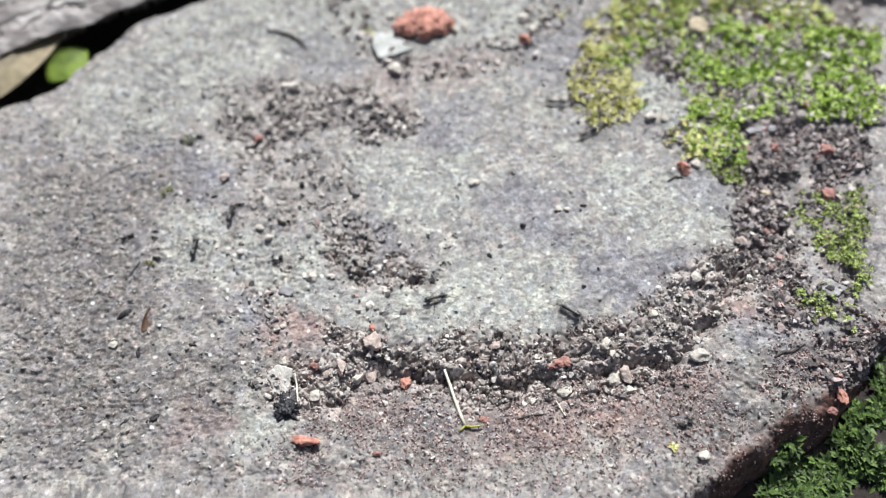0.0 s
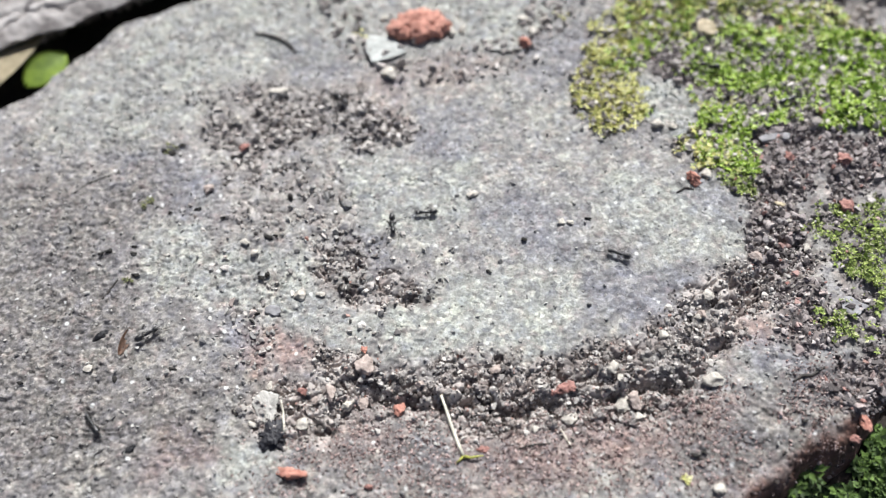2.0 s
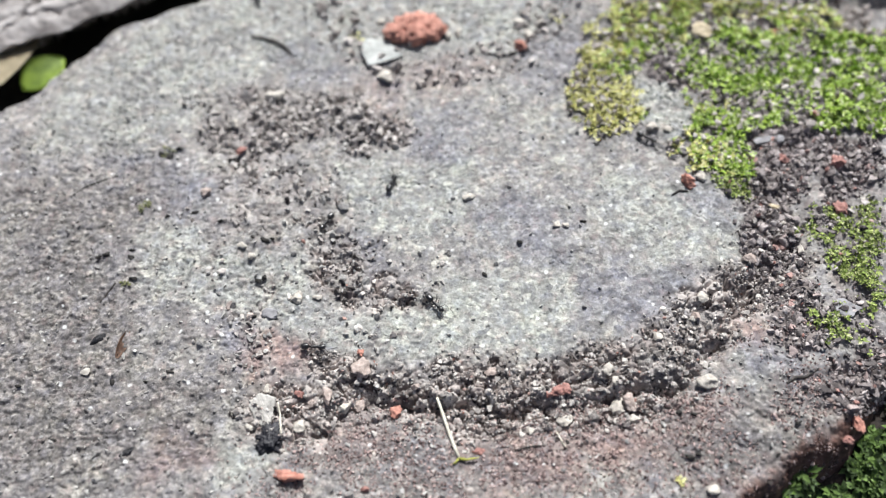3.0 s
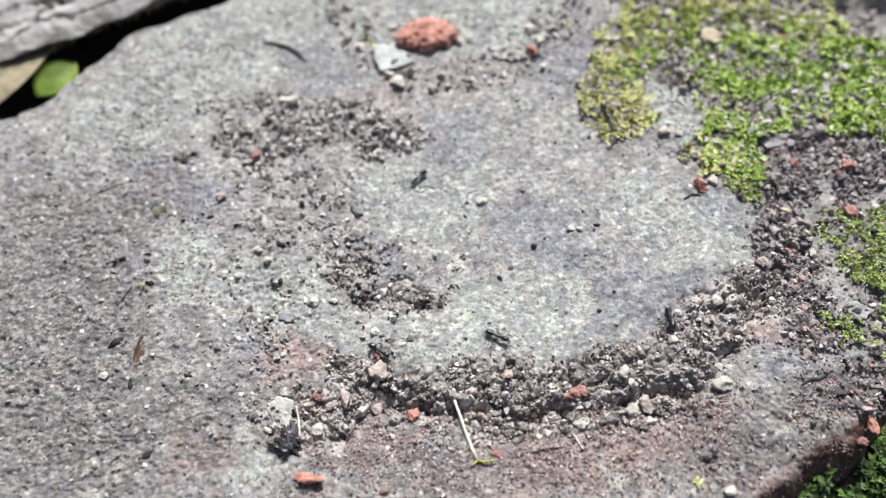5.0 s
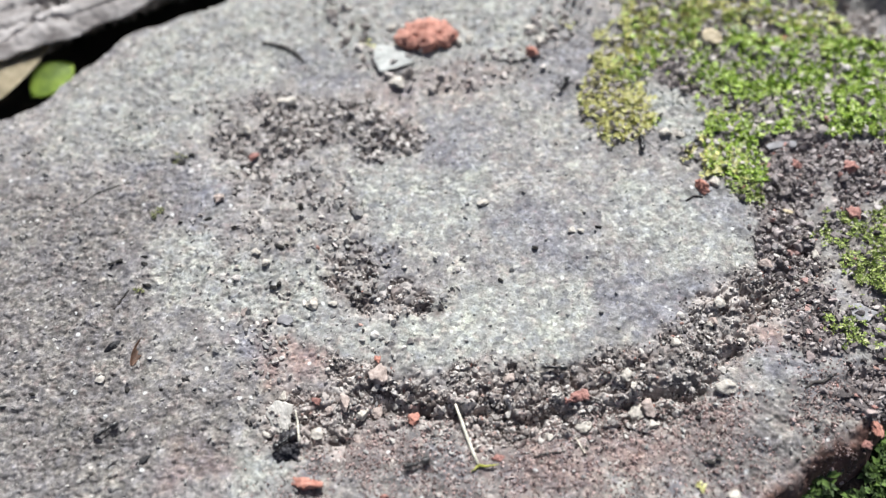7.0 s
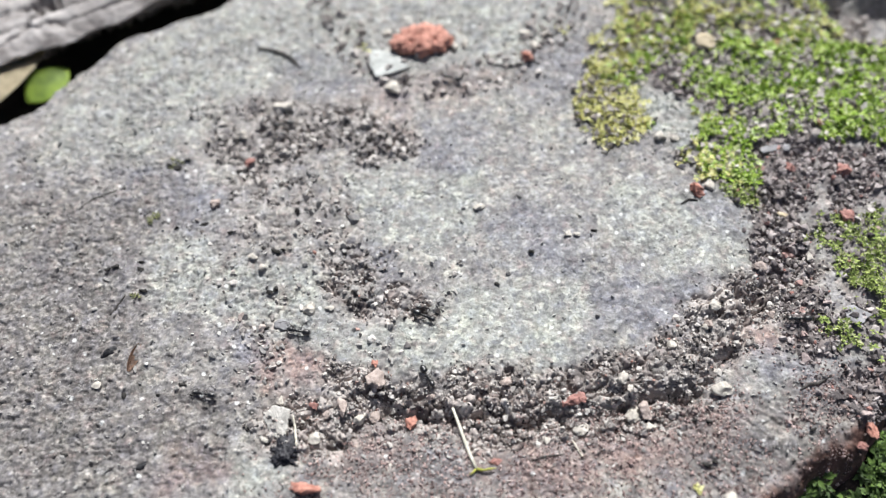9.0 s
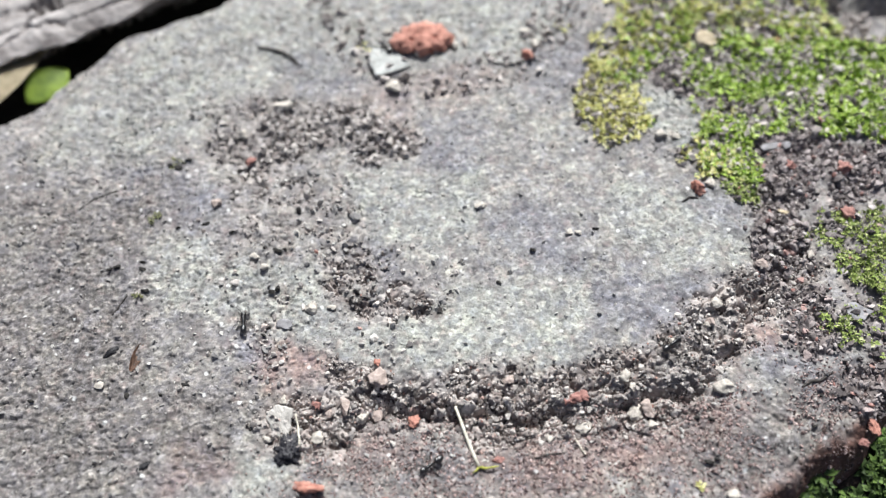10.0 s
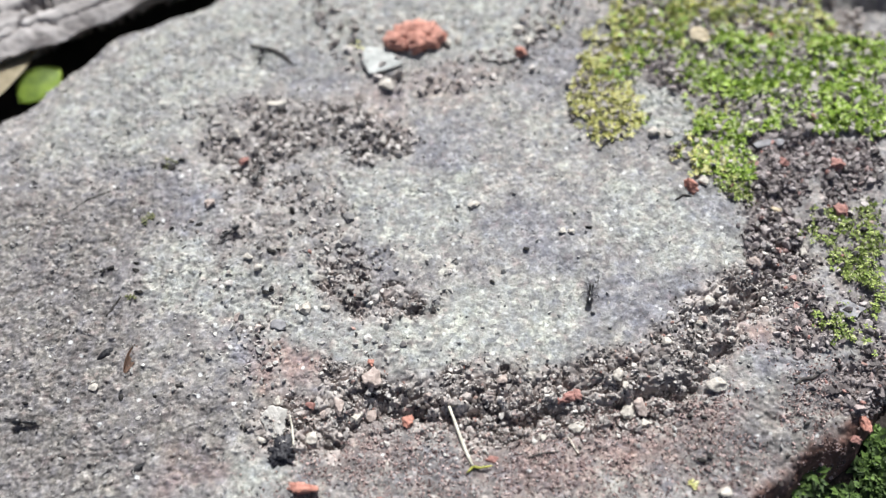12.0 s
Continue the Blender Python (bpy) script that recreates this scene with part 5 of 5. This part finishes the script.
def build_black_crust():
    """A craggy charred lump."""
    bm = bmesh.new()
    bmesh.ops.create_icosphere(bm, subdivisions=5, radius=1.0)
    for v in bm.verts:
        q = v.co.copy()
        d = 0.8 + 0.7 * noise.fractal(q * 1.5, 1.0, 2.0, 3) + 0.55 * abs(noise.noise(q * 5.5)) + 0.25 * noise.noise(q * 11)
        v.co = Vector((q.x * d * 1.5, q.y * d * 1.6, 0.3 + q.z * d * 0.7)) * MM
    for f in bm.faces:
        f.smooth = True
    me = bpy.data.meshes.new("black_crust")
    bm.to_mesh(me)
    bm.free()
    me.materials.append(COAL)
    ob = new("black_crust", me)
    ob.location = Vector((-13.7, -20.0, local_top(-13.7, -20.0, 1.0) - 0.1)) * MM
    tagged(ob, "crusty blue-black charred lump beside a pale chip", "black crust")


def build_rock():
    """The neighbouring rock: a long rounded lip with cracks, set close to the slab's edge."""
    n, m = 320, 120
    profile = [(26.0, -20), (22.0, -9), (10.0, -3.2), (2.4, -1.0), (0.6, 0.4), (3.4, 1.6), (7.0, 2.2), (14, 2.6), (28, 1.0), (44, -6), (52, -20)]
    along = np.linspace(-48, 62, n)
    t = np.linspace(0, 1, m) ** 1.2 * (len(profile) - 1)
    depth = np.interp(t, range(len(profile)), [p[0] for p in profile])
    rise = np.interp(t, range(len(profile)), [p[1] for p in profile])
    u, d = np.meshgrid(along, depth, indexing="ij")
    r = np.broadcast_to(rise, u.shape)
    way, side = np.array([0.87, 0.49]), np.array([-0.49, 0.87])
    bend = 1.6 * fbm(u / 14, 0 * u, 401, 3)
    d = d + bend
    d = d + 0.8 * fbm(u / 5, r / 5, 403, 4) + 0.3 * fbm(u / 1.2, r / 1.2, 405, 3)
    z = r + 0.9 * fbm(u / 9, d / 9, 407, 4) + 0.25 * fbm(u / 1.1, d / 1.1, 409, 3)
    near, far, own = cells(u / 16 + 0.5 * fbm(u / 5, d / 5, 411, 3), d / 4.5, 413)
    z = z - 3.5 * (1 - smooth(0.03, 0.16, far - near)) * smooth(3, 6, d)
    x, y = -62 + way[0] * u + side[0] * d, 57.4 + way[1] * u + side[1] * d
    me = mesh_from("rock", np.stack([x.ravel(), y.ravel(), z.ravel()], -1) * MM, grid_faces(m, n), ROCK)
    tagged(new("rock", me), "weathered pale grey rock with dark cracks beside the slab", "rock")


def leaf(name, outline, mat, label, x, y, z, tilt, turn, thickness=0.25):
    """A leaf blade from its half width along its length, with a midrib fold."""
    bm = bmesh.new()
    rows = []
    for n, (along, half) in enumerate(outline):
        rows.append([bm.verts.new(Vector((along, half * s, 0.35 * abs(s) * half * 0.4 - 0.01 * along * along)) * MM) for s in (-1, -0.66, -0.33, 0, 0.33, 0.66, 1)])
    for a, b in zip(rows, rows[1:]):
        for j in range(6):
            bm.faces.new((a[j], a[j + 1], b[j + 1], b[j]))
    bmesh.ops.solidify(bm, geom=list(bm.faces), thickness=thickness * MM)
    bmesh.ops.recalc_face_normals(bm, faces=bm.faces)
    me = bpy.data.meshes.new(name)
    for f in bm.faces:
        f.smooth = True
    bm.to_mesh(me)
    bm.free()
    me.materials.append(mat)
    ob = new(name, me)
    ob.matrix_world = pose(x * MM, y * MM, z * MM, tilt, 0, turn)
    return tagged(ob, label, "leaf")


def build_leaves():
    blade = [(-14 + 28 * k / 14, 0.15 + 5.0 * math.sin(math.pi * k / 14) ** 0.8) for k in range(15)]
    leaf("dry_leaf", blade, DRY_LEAF, "dry tan leaf wedged between slab and rock", -77.0, 46.5, -0.5, 8, 62)
    small = [(-5 + 10 * k / 10, 0.15 + 3.0 * math.sin(math.pi * k / 10) ** 0.7) for k in range(11)]
    leaf("green_leaf", small, GREEN_LEAF, "small fresh green leaf under the stone's edge", -67.9, 49.0, -3.0, 24, 58)


# ---- ants ----
def build_ant():
    """Body along +x, standing on z = 0; about four millimetres long."""
    AM = 1.14 * MM
    root = new("ant")
    head = egg(bmesh.new(), (0, 0, 0), (0.40 * AM, 0.33 * AM, 0.28 * AM), 3)
    ob = part("head", head, ANT_BLACK, root)
    ob.location = (1.12 * AM, 0, 0.62 * AM)
    for s in (1, -1):
        part("mandible", egg(bmesh.new(), (0.36 * AM, 0.12 * s * AM, -0.08 * AM), (0.15 * AM, 0.06 * AM, 0.05 * AM), 2, (0, 0, -25 * s)), ANT_LEG, ob)
        part("eye", egg(bmesh.new(), (0.08 * AM, 0.27 * s * AM, 0.1 * AM), (0.09 * AM, 0.06 * AM, 0.08 * AM), 2), ANT_EYE, ob)
    thorax = egg(bmesh.new(), (0.62 * AM, 0, 0.68 * AM), (0.28 * AM, 0.22 * AM, 0.23 * AM), 3)
    egg(thorax, (0.28 * AM, 0, 0.66 * AM), (0.34 * AM, 0.19 * AM, 0.19 * AM), 3)
    egg(thorax, (-0.05 * AM, 0, 0.62 * AM), (0.24 * AM, 0.18 * AM, 0.19 * AM), 3)
    part("thorax", thorax, ANT_BLACK, root)
    part("petiole", egg(bmesh.new(), (-0.32 * AM, 0, 0.56 * AM), (0.13 * AM, 0.1 * AM, 0.16 * AM), 2), ANT_BLACK, root)
    gaster = egg(bmesh.new(), (-0.95 * AM, 0, 0.68 * AM), (0.58 * AM, 0.42 * AM, 0.40 * AM), 3)
    belly = part("gaster", gaster, ANT_BLACK, root)
    for k in range(3):
        part("plate", egg(bmesh.new(), ((-0.72 - 0.22 * k) * AM, 0, 0.68 * AM), (0.30 * AM, (0.435 - 0.045 * k) * AM, (0.415 - 0.045 * k) * AM), 3), ANT_BLACK, belly)
    for s in (1, -1):
        bends = [Vector(p) * AM for p in ((0, 0, 0), (0.35, 0.35 * s, 0.22), (0.62, 0.62 * s, 0.3), (1.0, 0.62 * s, 0.05), (1.45, 0.5 * s, -0.25), (1.65, 0.45 * s, -0.33))]
        ob = part("antenna", tube(bmesh.new(), bends[:3], [0.035 * AM, 0.038 * AM, 0.036 * AM], 6), ANT_LEG, root)
        ob.location = (1.32 * AM, 0.12 * s * AM, 0.70 * AM)
        part("antenna_tip", tube(bmesh.new(), bends[2:], [0.036 * AM, 0.034 * AM, 0.034 * AM, 0.022 * AM], 6), ANT_LEG, ob)
    for n, (x, reach, sweep) in enumerate(((0.62, 0.88, 0.75), (0.30, 0.95, -0.2), (-0.02, 1.1, -1.0))):
        for s in (1, -1):
            pts = ((0, 0, 0), (sweep * 0.25, reach * 0.28 * s, 0.02), (sweep * 0.62, reach * 0.62 * s, 0.5), (sweep * 0.9, reach * 0.92 * s, -0.12), (sweep * 1.05, reach * 1.08 * s, -0.44), (sweep * 1.25, reach * 1.18 * s, -0.46))
            pts = [Vector(p) * AM for p in pts]
            ob = part("leg", tube(bmesh.new(), pts[:3], [0.06 * AM, 0.05 * AM, 0.042 * AM], 6), ANT_LEG, root)
            ob.location = (x * AM, 0.15 * s * AM, 0.50 * AM)
            part("shin", tube(bmesh.new(), pts[2:5], [0.042 * AM, 0.03 * AM, 0.022 * AM], 6), ANT_LEG, ob)
            part("foot", tube(bmesh.new(), pts[4:], [0.022 * AM, 0.015 * AM], 6), ANT_LEG, ob)
    return tagged(root, "small glossy black ant running over the stone", "ant", "ants on the stone")


ANT_WAYS = [
    [(0, 52.1, 20.5), (0.2, 50.7, 19.3), (0.4, 48.3, 17.6), (0.6, 45.7, 18.7), (0.8, 44.0, 20.0), (1, 43.9, 26.5), (1.2, 47.4, 32.1), (1.4, 53.5, 34.3), (1.6, 58.8, 34.2), (1.8, 61.5, 33.6), (2, 62.3, 34.3), (2.2, 64.3, 35.0), (2.4, 67.7, 37.1), (2.6, 70.8, 40.1), (2.8, 71.1, 44.6), (3, 71.2, 49.1), (3.6, 58.0, 53.3), (4.3, 35.7, 53.4), (4.8, 28.0, 43.6), (5, 32.0, 33.7), (5.2, 34.1, 25.3), (5.4, 31.9, 16.5), (5.6, 32.0, 15.2), (5.8, 31.6, 15.0), (6, 31.4, 14.5), (6.2, 32.7, 7.1), (6.4, 40.1, -0.2), (6.6, 39.0, -3.5), (6.8, 31.2, -7.9), (7, 20.5, -9.8), (7.2, 16.4, -8.1), (7.8, 4.0, -6.9), (8.4, -0.7, -1.6), (9, 3.4, -1.5), (9.2, 7.0, -3.5), (9.4, 17.9, -7.1), (9.5, 23.2, -7.8), (9.6, 28.1, -9.3), (9.8, 30.5, -9.2), (10, 36.4, -6.7), (10.2, 40.9, -2.8), (10.4, 47.6, -5.4), (10.5, 48.6, -10.3), (10.6, 45.7, -16.5), (10.8, 42.2, -21.1), (11, 43.3, -20.6), (11.2, 41.2, -19.4), (11.4, 40.2, -13.8), (11.6, 34.1, -8.7), (11.8, 25.8, -5.7), (12, 27.4, 0.9)],
    [(0, 61.4, 18.5), (0.2, 56.4, 18.4), (0.4, 52.2, 18.3), (0.6, 47.2, 19.4), (0.8, 41.7, 22.2), (1, 39.7, 15.5), (1.2, 40.6, 10.7), (1.4, 40.8, 10.1), (1.6, 41.3, 9.0), (1.8, 36.2, 3.1), (2, 32.3, 5.8), (2.2, 21.8, 9.8), (2.4, 15.6, 9.7), (2.5, 11.6, 8.2), (2.6, 6.6, 8.5), (2.8, 0.4, 13.5), (3, -0.4, 19.6), (3.4, 4.9, 26.9), (4, 17.2, 33.9), (4.5, 12.0, 33.1), (4.8, 6.5, 28.3), (5, 1.6, 21.7), (5.2, -4.9, 15.2), (5.4, -2.5, 9.6), (5.5, -3.0, 6.5), (5.8, -8.8, 3.7), (6, -12.2, -0.3), (6.2, -13.5, -8.3), (6.4, -22.5, -12.9), (6.6, -30.9, -11.9), (6.8, -36.0, -14.9), (7, -37.9, -17.9), (7.2, -45.5, -22.0), (7.5, -53.2, -27.3), (8, -40.1, -32.2), (8.5, -21.3, -30.2), (8.8, -19.8, -17.2), (9, -25.5, -12.5), (9.2, -33.1, -12.7), (9.4, -42.1, -14.6), (9.5, -46.8, -14.5), (9.6, -50.5, -15.5), (9.8, -57.9, -16.6), (10.6, -66.4, -11.8), (11.6, -59.4, -15.1), (12, -48.7, -15.6)],
    [(0, 5.8, -3.9), (0.2, 11.6, -2.0), (0.4, 17.9, -2.9), (0.6, 21.1, 1.5), (0.8, 18.5, 5.4), (1, 19.6, 6.7), (1.2, 17.2, 7.7), (1.4, 13.4, 11.8), (1.5, 11.2, 14.7), (1.6, 10.0, 14.8), (1.8, 8.0, 14.1), (2, 4.6, 13.6), (2.2, 0.9, 13.7), (2.4, -5.2, 14.8), (2.5, -6.9, 15.1), (2.6, -8.1, 14.5), (2.8, -9.0, 14.1), (3, -9.9, 12.8), (3.6, -14.6, 4.5), (4.2, -11.2, -2.6), (4.8, -5.5, -7.5), (5, -3.0, -7.6), (5.2, -1.5, -9.3), (5.4, -3.7, -9.3), (5.6, -5.7, -10.6), (6, -8.7, -15.0), (6.4, -8.6, -16.6), (6.6, -9.7, -17.4), (6.8, -10.6, -17.9), (7, -14.2, -19.4), (7.2, -14.9, -20.3), (7.8, -10.4, -17.6), (8.4, -6.6, -8.2), (9, -14.0, -3.4), (9.2, -19.5, -2.6), (9.4, -23.5, -5.4), (9.5, -24.8, -5.1), (9.6, -26.2, -5.8), (9.8, -26.4, -5.4), (10, -22.3, -2.1), (10.2, -25.5, 3.8), (10.4, -31.9, 6.9), (10.5, -37.6, 6.6), (10.6, -38.1, 5.2), (10.8, -37.1, 6.6), (11, -33.2, 13.6), (11.2, -29.6, 18.1), (11.4, -27.7, 19.2), (11.6, -27.0, 19.3), (11.8, -24.3, 21.0), (12, -22.8, 24.3)],
    [(0, 25.2, -6.0), (0.2, 16.7, 0.1), (0.4, 11.8, 1.4), (0.6, 1.9, -1.8), (0.8, -1.1, -2.4), (1, -8.7, -5.1), (1.2, -15.5, -6.6), (1.4, -19.7, -17.1), (1.6, -23.4, -26.2), (1.8, -34.3, -24.4), (2, -37.8, -18.6), (2.2, -45.2, -11.9), (2.5, -58.1, -7.2), (3.2, -61.5, -14.1), (3.8, -46.3, -32.3), (4.4, -17.9, -32.0), (4.6, -10.7, -24.8), (4.8, -9.0, -19.5), (5, -15.1, -20.9), (5.2, -24.7, -13.3), (5.4, -28.4, -10.7), (5.5, -28.5, -10.1), (5.6, -24.5, -11.0), (5.8, -19.8, -17.2), (6, -14.8, -21.9), (6.2, -10.2, -23.8), (6.5, -5.4, -30.1), (7.3, 13.6, -31.1), (8, 39.8, -30.4), (8.6, 59.7, -13.7), (9, 55.0, -2.4), (9.2, 50.5, -4.9), (9.4, 46.2, -10.1), (9.5, 45.0, -15.1), (9.6, 41.8, -21.8), (9.8, 39.4, -28.1), (10.2, 37.7, -30.7), (10.7, 38.7, -28.4), (11, 39.9, -23.5), (11.2, 40.9, -24.0), (11.4, 39.9, -27.3), (11.7, 37.0, -30.9), (12, 33.6, -32.6)],
    [(0, -27.2, 11.2), (0.2, -26.7, 16.0), (0.4, -21.4, 16.4), (0.6, -24.1, 18.4), (0.8, -31.7, 17.4), (1, -37.4, 11.0), (1.2, -38.7, 4.5), (1.4, -41.5, -0.2), (1.6, -40.9, -6.3), (1.8, -38.9, -7.3), (2, -33.6, -6.1), (2.2, -29.2, -1.8), (2.4, -22.0, -0.3), (2.5, -19.4, -2.4), (2.6, -17.1, -5.7), (2.8, -11.5, -6.4), (3, -9.7, -7.6), (3.6, 5.5, -6.3), (4.3, 21.3, -9.5), (4.8, 30.3, -9.4), (5, 36.8, -3.4), (5.2, 32.4, 4.6), (5.4, 32.8, 7.2), (5.6, 32.6, 9.8), (5.8, 32.7, 10.1), (6, 36.4, 11.8), (6.2, 40.5, 15.3), (6.4, 43.8, 16.8), (6.5, 43.2, 17.7), (6.6, 42.2, 21.7), (6.8, 39.5, 23.8), (7, 36.9, 27.5), (7.2, 38.9, 33.1), (7.6, 31.9, 40.8), (8.2, 9.2, 42.0), (8.8, -15.4, 35.5), (9.2, -26.3, 34.1), (9.4, -27.4, 37.4), (9.6, -25.8, 37.7), (9.8, -22.5, 39.5), (10, -21.3, 39.8), (10.3, -18.1, 39.2), (10.8, -12.0, 33.7), (11.2, -14.4, 28.8), (11.6, -19.6, 21.2), (11.8, -21.6, 16.5), (12, -25.6, 13.1)],
    [(0, -31.9, 5.0), (0.2, -31.9, 9.1), (0.4, -34.8, 12.8), (0.6, -45.3, 14.7), (0.8, -48.5, 23.1), (1, -51.4, 32.0), (1.2, -53.2, 42.1), (1.4, -58.0, 50.2), (1.6, -54.3, 56.2), (1.8, -47.3, 62.4), (2.2, -43.3, 72.5), (3.5, -35.1, 76.9), (4.6, -15.2, 71.7), (5.2, -5.3, 66.5), (5.4, -9.9, 54.3), (5.6, -0.2, 46.8), (5.8, 4.2, 45.1), (6, 6.6, 48.4), (6.2, 12.3, 51.2), (6.4, 18.2, 53.4), (6.6, 22.1, 50.9), (6.8, 24.0, 49.0), (7, 25.8, 40.8), (7.2, 24.3, 43.8), (8, 14.9, 41.6), (9, 7.6, 43.8), (9.4, 1.9, 46.5), (9.5, 1.4, 46.5), (9.6, 0.9, 46.8), (9.8, -1.9, 47.7), (10.2, -6.8, 55.3), (10.6, -13.7, 69.5), (11.4, -22.1, 69.7), (11.8, -25.5, 58.9), (12, -25.8, 51.2)],
    [(0, 30.5, 26.5), (0.2, 22.0, 21.7), (0.4, 13.0, 25.1), (0.6, 10.3, 33.9), (0.8, 12.5, 37.4), (1, 10.2, 35.4), (1.2, 10.0, 20.4), (1.4, 6.0, 16.0), (1.5, 3.7, 14.1), (1.6, 2.6, 13.1), (1.8, 0.2, 13.4), (2, -0.4, 11.7), (2.3, 0.7, 6.5), (2.6, 4.5, 1.5), (2.8, 4.8, -0.1), (3, 6.8, -1.3), (3.8, 7.5, -3.7), (4.6, 5.9, -4.4), (4.8, 7.2, -5.4), (5, 13.1, -5.7), (5.2, 18.1, -8.9), (5.5, 18.8, -9.7), (5.6, 19.8, -12.4), (5.8, 19.9, -14.7), (6, 23.6, -17.3), (6.2, 25.9, -17.8), (6.4, 21.4, -20.8), (6.6, 18.3, -20.1), (6.8, 12.7, -19.1), (7, 2.6, -21.9), (7.2, -4.5, -24.2), (7.5, -14.6, -29.9), (8.2, -7.8, -13.0), (8.6, -0.5, -6.6), (9, 4.0, -10.3), (9.2, 4.5, -12.2), (9.4, 4.7, -15.6), (9.6, 9.0, -16.8), (9.8, 7.8, -19.6), (10, 4.2, -21.7), (10.2, 3.2, -22.5), (10.4, 1.0, -23.0), (10.5, -0.2, -22.7), (10.6, -0.7, -23.0), (10.8, -1.3, -24.0), (11, -2.5, -26.6), (11.4, -3.4, -31.1), (12, 0.8, -32.8)],
    [(0, 25.7, 33.3), (0.2, 10.9, 34.8), (0.4, -0.0, 34.9), (0.6, -1.2, 37.8), (0.8, 3.8, 35.3), (1, 4.0, 31.6), (1.2, 2.8, 32.6), (1.4, -0.2, 34.2), (1.5, -1.2, 35.1), (1.6, -3.0, 35.5), (1.8, -7.6, 33.8), (2, -10.4, 36.3), (2.2, -11.6, 37.4), (2.5, -16.8, 43.0), (2.8, -24.5, 54.8), (3.2, -33.0, 73.0), (5, -42.1, 80.6), (12, -39.2, 82.0)],
    [(0, 91.3, 47.5), (0.6, 88.7, 51.4), (1.4, 65.1, 46.3), (1.8, 56.1, 40.6), (2, 51.3, 41.8), (2.2, 48.0, 43.4), (2.5, 41.5, 37.1), (2.8, 38.4, 30.5), (3, 39.7, 27.5), (3.6, 54.2, 21.2), (4.4, 76.3, 24.2), (4.8, 84.4, 26.4), (12, 89.9, 26.8)],
]


def way_rows(way):
    """Every tenth of a second: place and heading, the heading turning no faster than an ant can."""
    ts, xs, ys = (np.array(c) for c in zip(*way))
    t = np.arange(0, 12.01, 0.1)
    x, y = np.interp(t, ts, xs), np.interp(t, ts, ys)
    out, head = [], None
    for n in range(len(t)):
        a, b = max(n - 1, 0), min(n + 2, len(t) - 1)
        dx, dy = x[b] - x[a], y[b] - y[a]
        if head is None:
            first = next(k for k in range(1, len(t)) if math.hypot(x[k] - x[0], y[k] - y[0]) > 0.8)
            head = math.degrees(math.atan2(y[first] - y[0], x[first] - x[0]))
        elif math.hypot(dx, dy) > 0.5:
            turn = (math.degrees(math.atan2(dy, dx)) - head + 180) % 360 - 180
            head += max(-62.0, min(62.0, turn))
        out.append((float(t[n]), float(x[n]), float(y[n]), head))
    return out


def ant_heights(x, y):
    """The ant walks on the tops of grains and moss."""
    x, y = np.array(x), np.array(y)
    a = np.append(np.linspace(0, 2 * math.pi, 7)[:-1], 0)
    r = np.append(np.ones(6), 0)
    px, py = x[:, None] + r * np.cos(a), y[:, None] + r * np.sin(a)
    top = np.percentile(np.maximum(height(px, py), ground_height(px, py)), 62, axis=1)
    cover = np.minimum(1, 1.6 * moss_mask(x, y))
    return top + cover * (1.0 + 0.9 * np.maximum(fbm(x / 5, y / 5, 305, 4), 0)) + 0.25 * rubble_mask(x, y) + 0.25 * soil_mask(x, y)


def motions():
    first = build_ant()
    ants = [first] + [copy_thing(first, pose(0, 0, 0)) for _ in ANT_WAYS[1:]]
    for number, (ant, way) in enumerate(zip(ants, ANT_WAYS)):
        rows = way_rows(way)
        tops = ant_heights([r[1] for r in rows], [r[2] for r in rows])
        zs = np.convolve(np.pad(tops, 1, mode="edge"), [0.25, 0.5, 0.25], "valid")
        walk(ant, [(t, pose(x * MM, y * MM, float(z) * MM, 0, 0, h)) for (t, x, y, h), z in zip(rows, zs)])
        legs = [o for o in ant.children if o.name.startswith("leg")]
        for k, leg in enumerate(legs):
            home = leg.location.copy()
            beat = 1 if (k // 2 + k % 2) % 2 == 0 else -1
            gait = []
            for n, (t, x, y, h) in enumerate(rows):
                q = rows[min(n + 1, len(rows) - 1)]
                pace = min(1.0, math.hypot(q[1] - x, q[2] - y) / 1.2)
                swing = beat * (1 if n % 2 else -1) * (4 + 15 * pace)
                lift = 7 * pace * max(0.0, beat * (1 if (n + number) % 2 else -1))
                side = 1 if home.y > 0 else -1
                gait.append((t, pose(home.x, home.y, home.z, lift * side, 0, swing)))
            walk(leg, gait)


build_ground()
build_stone()
build_stone_grains()
build_grit()
build_moss()
build_tufts()
build_rock()
build_leaves()
build_brick_lump()
build_stones()
build_dirt()
build_straw()
build_fibres()
build_scraps()
build_black_crust()
motions()
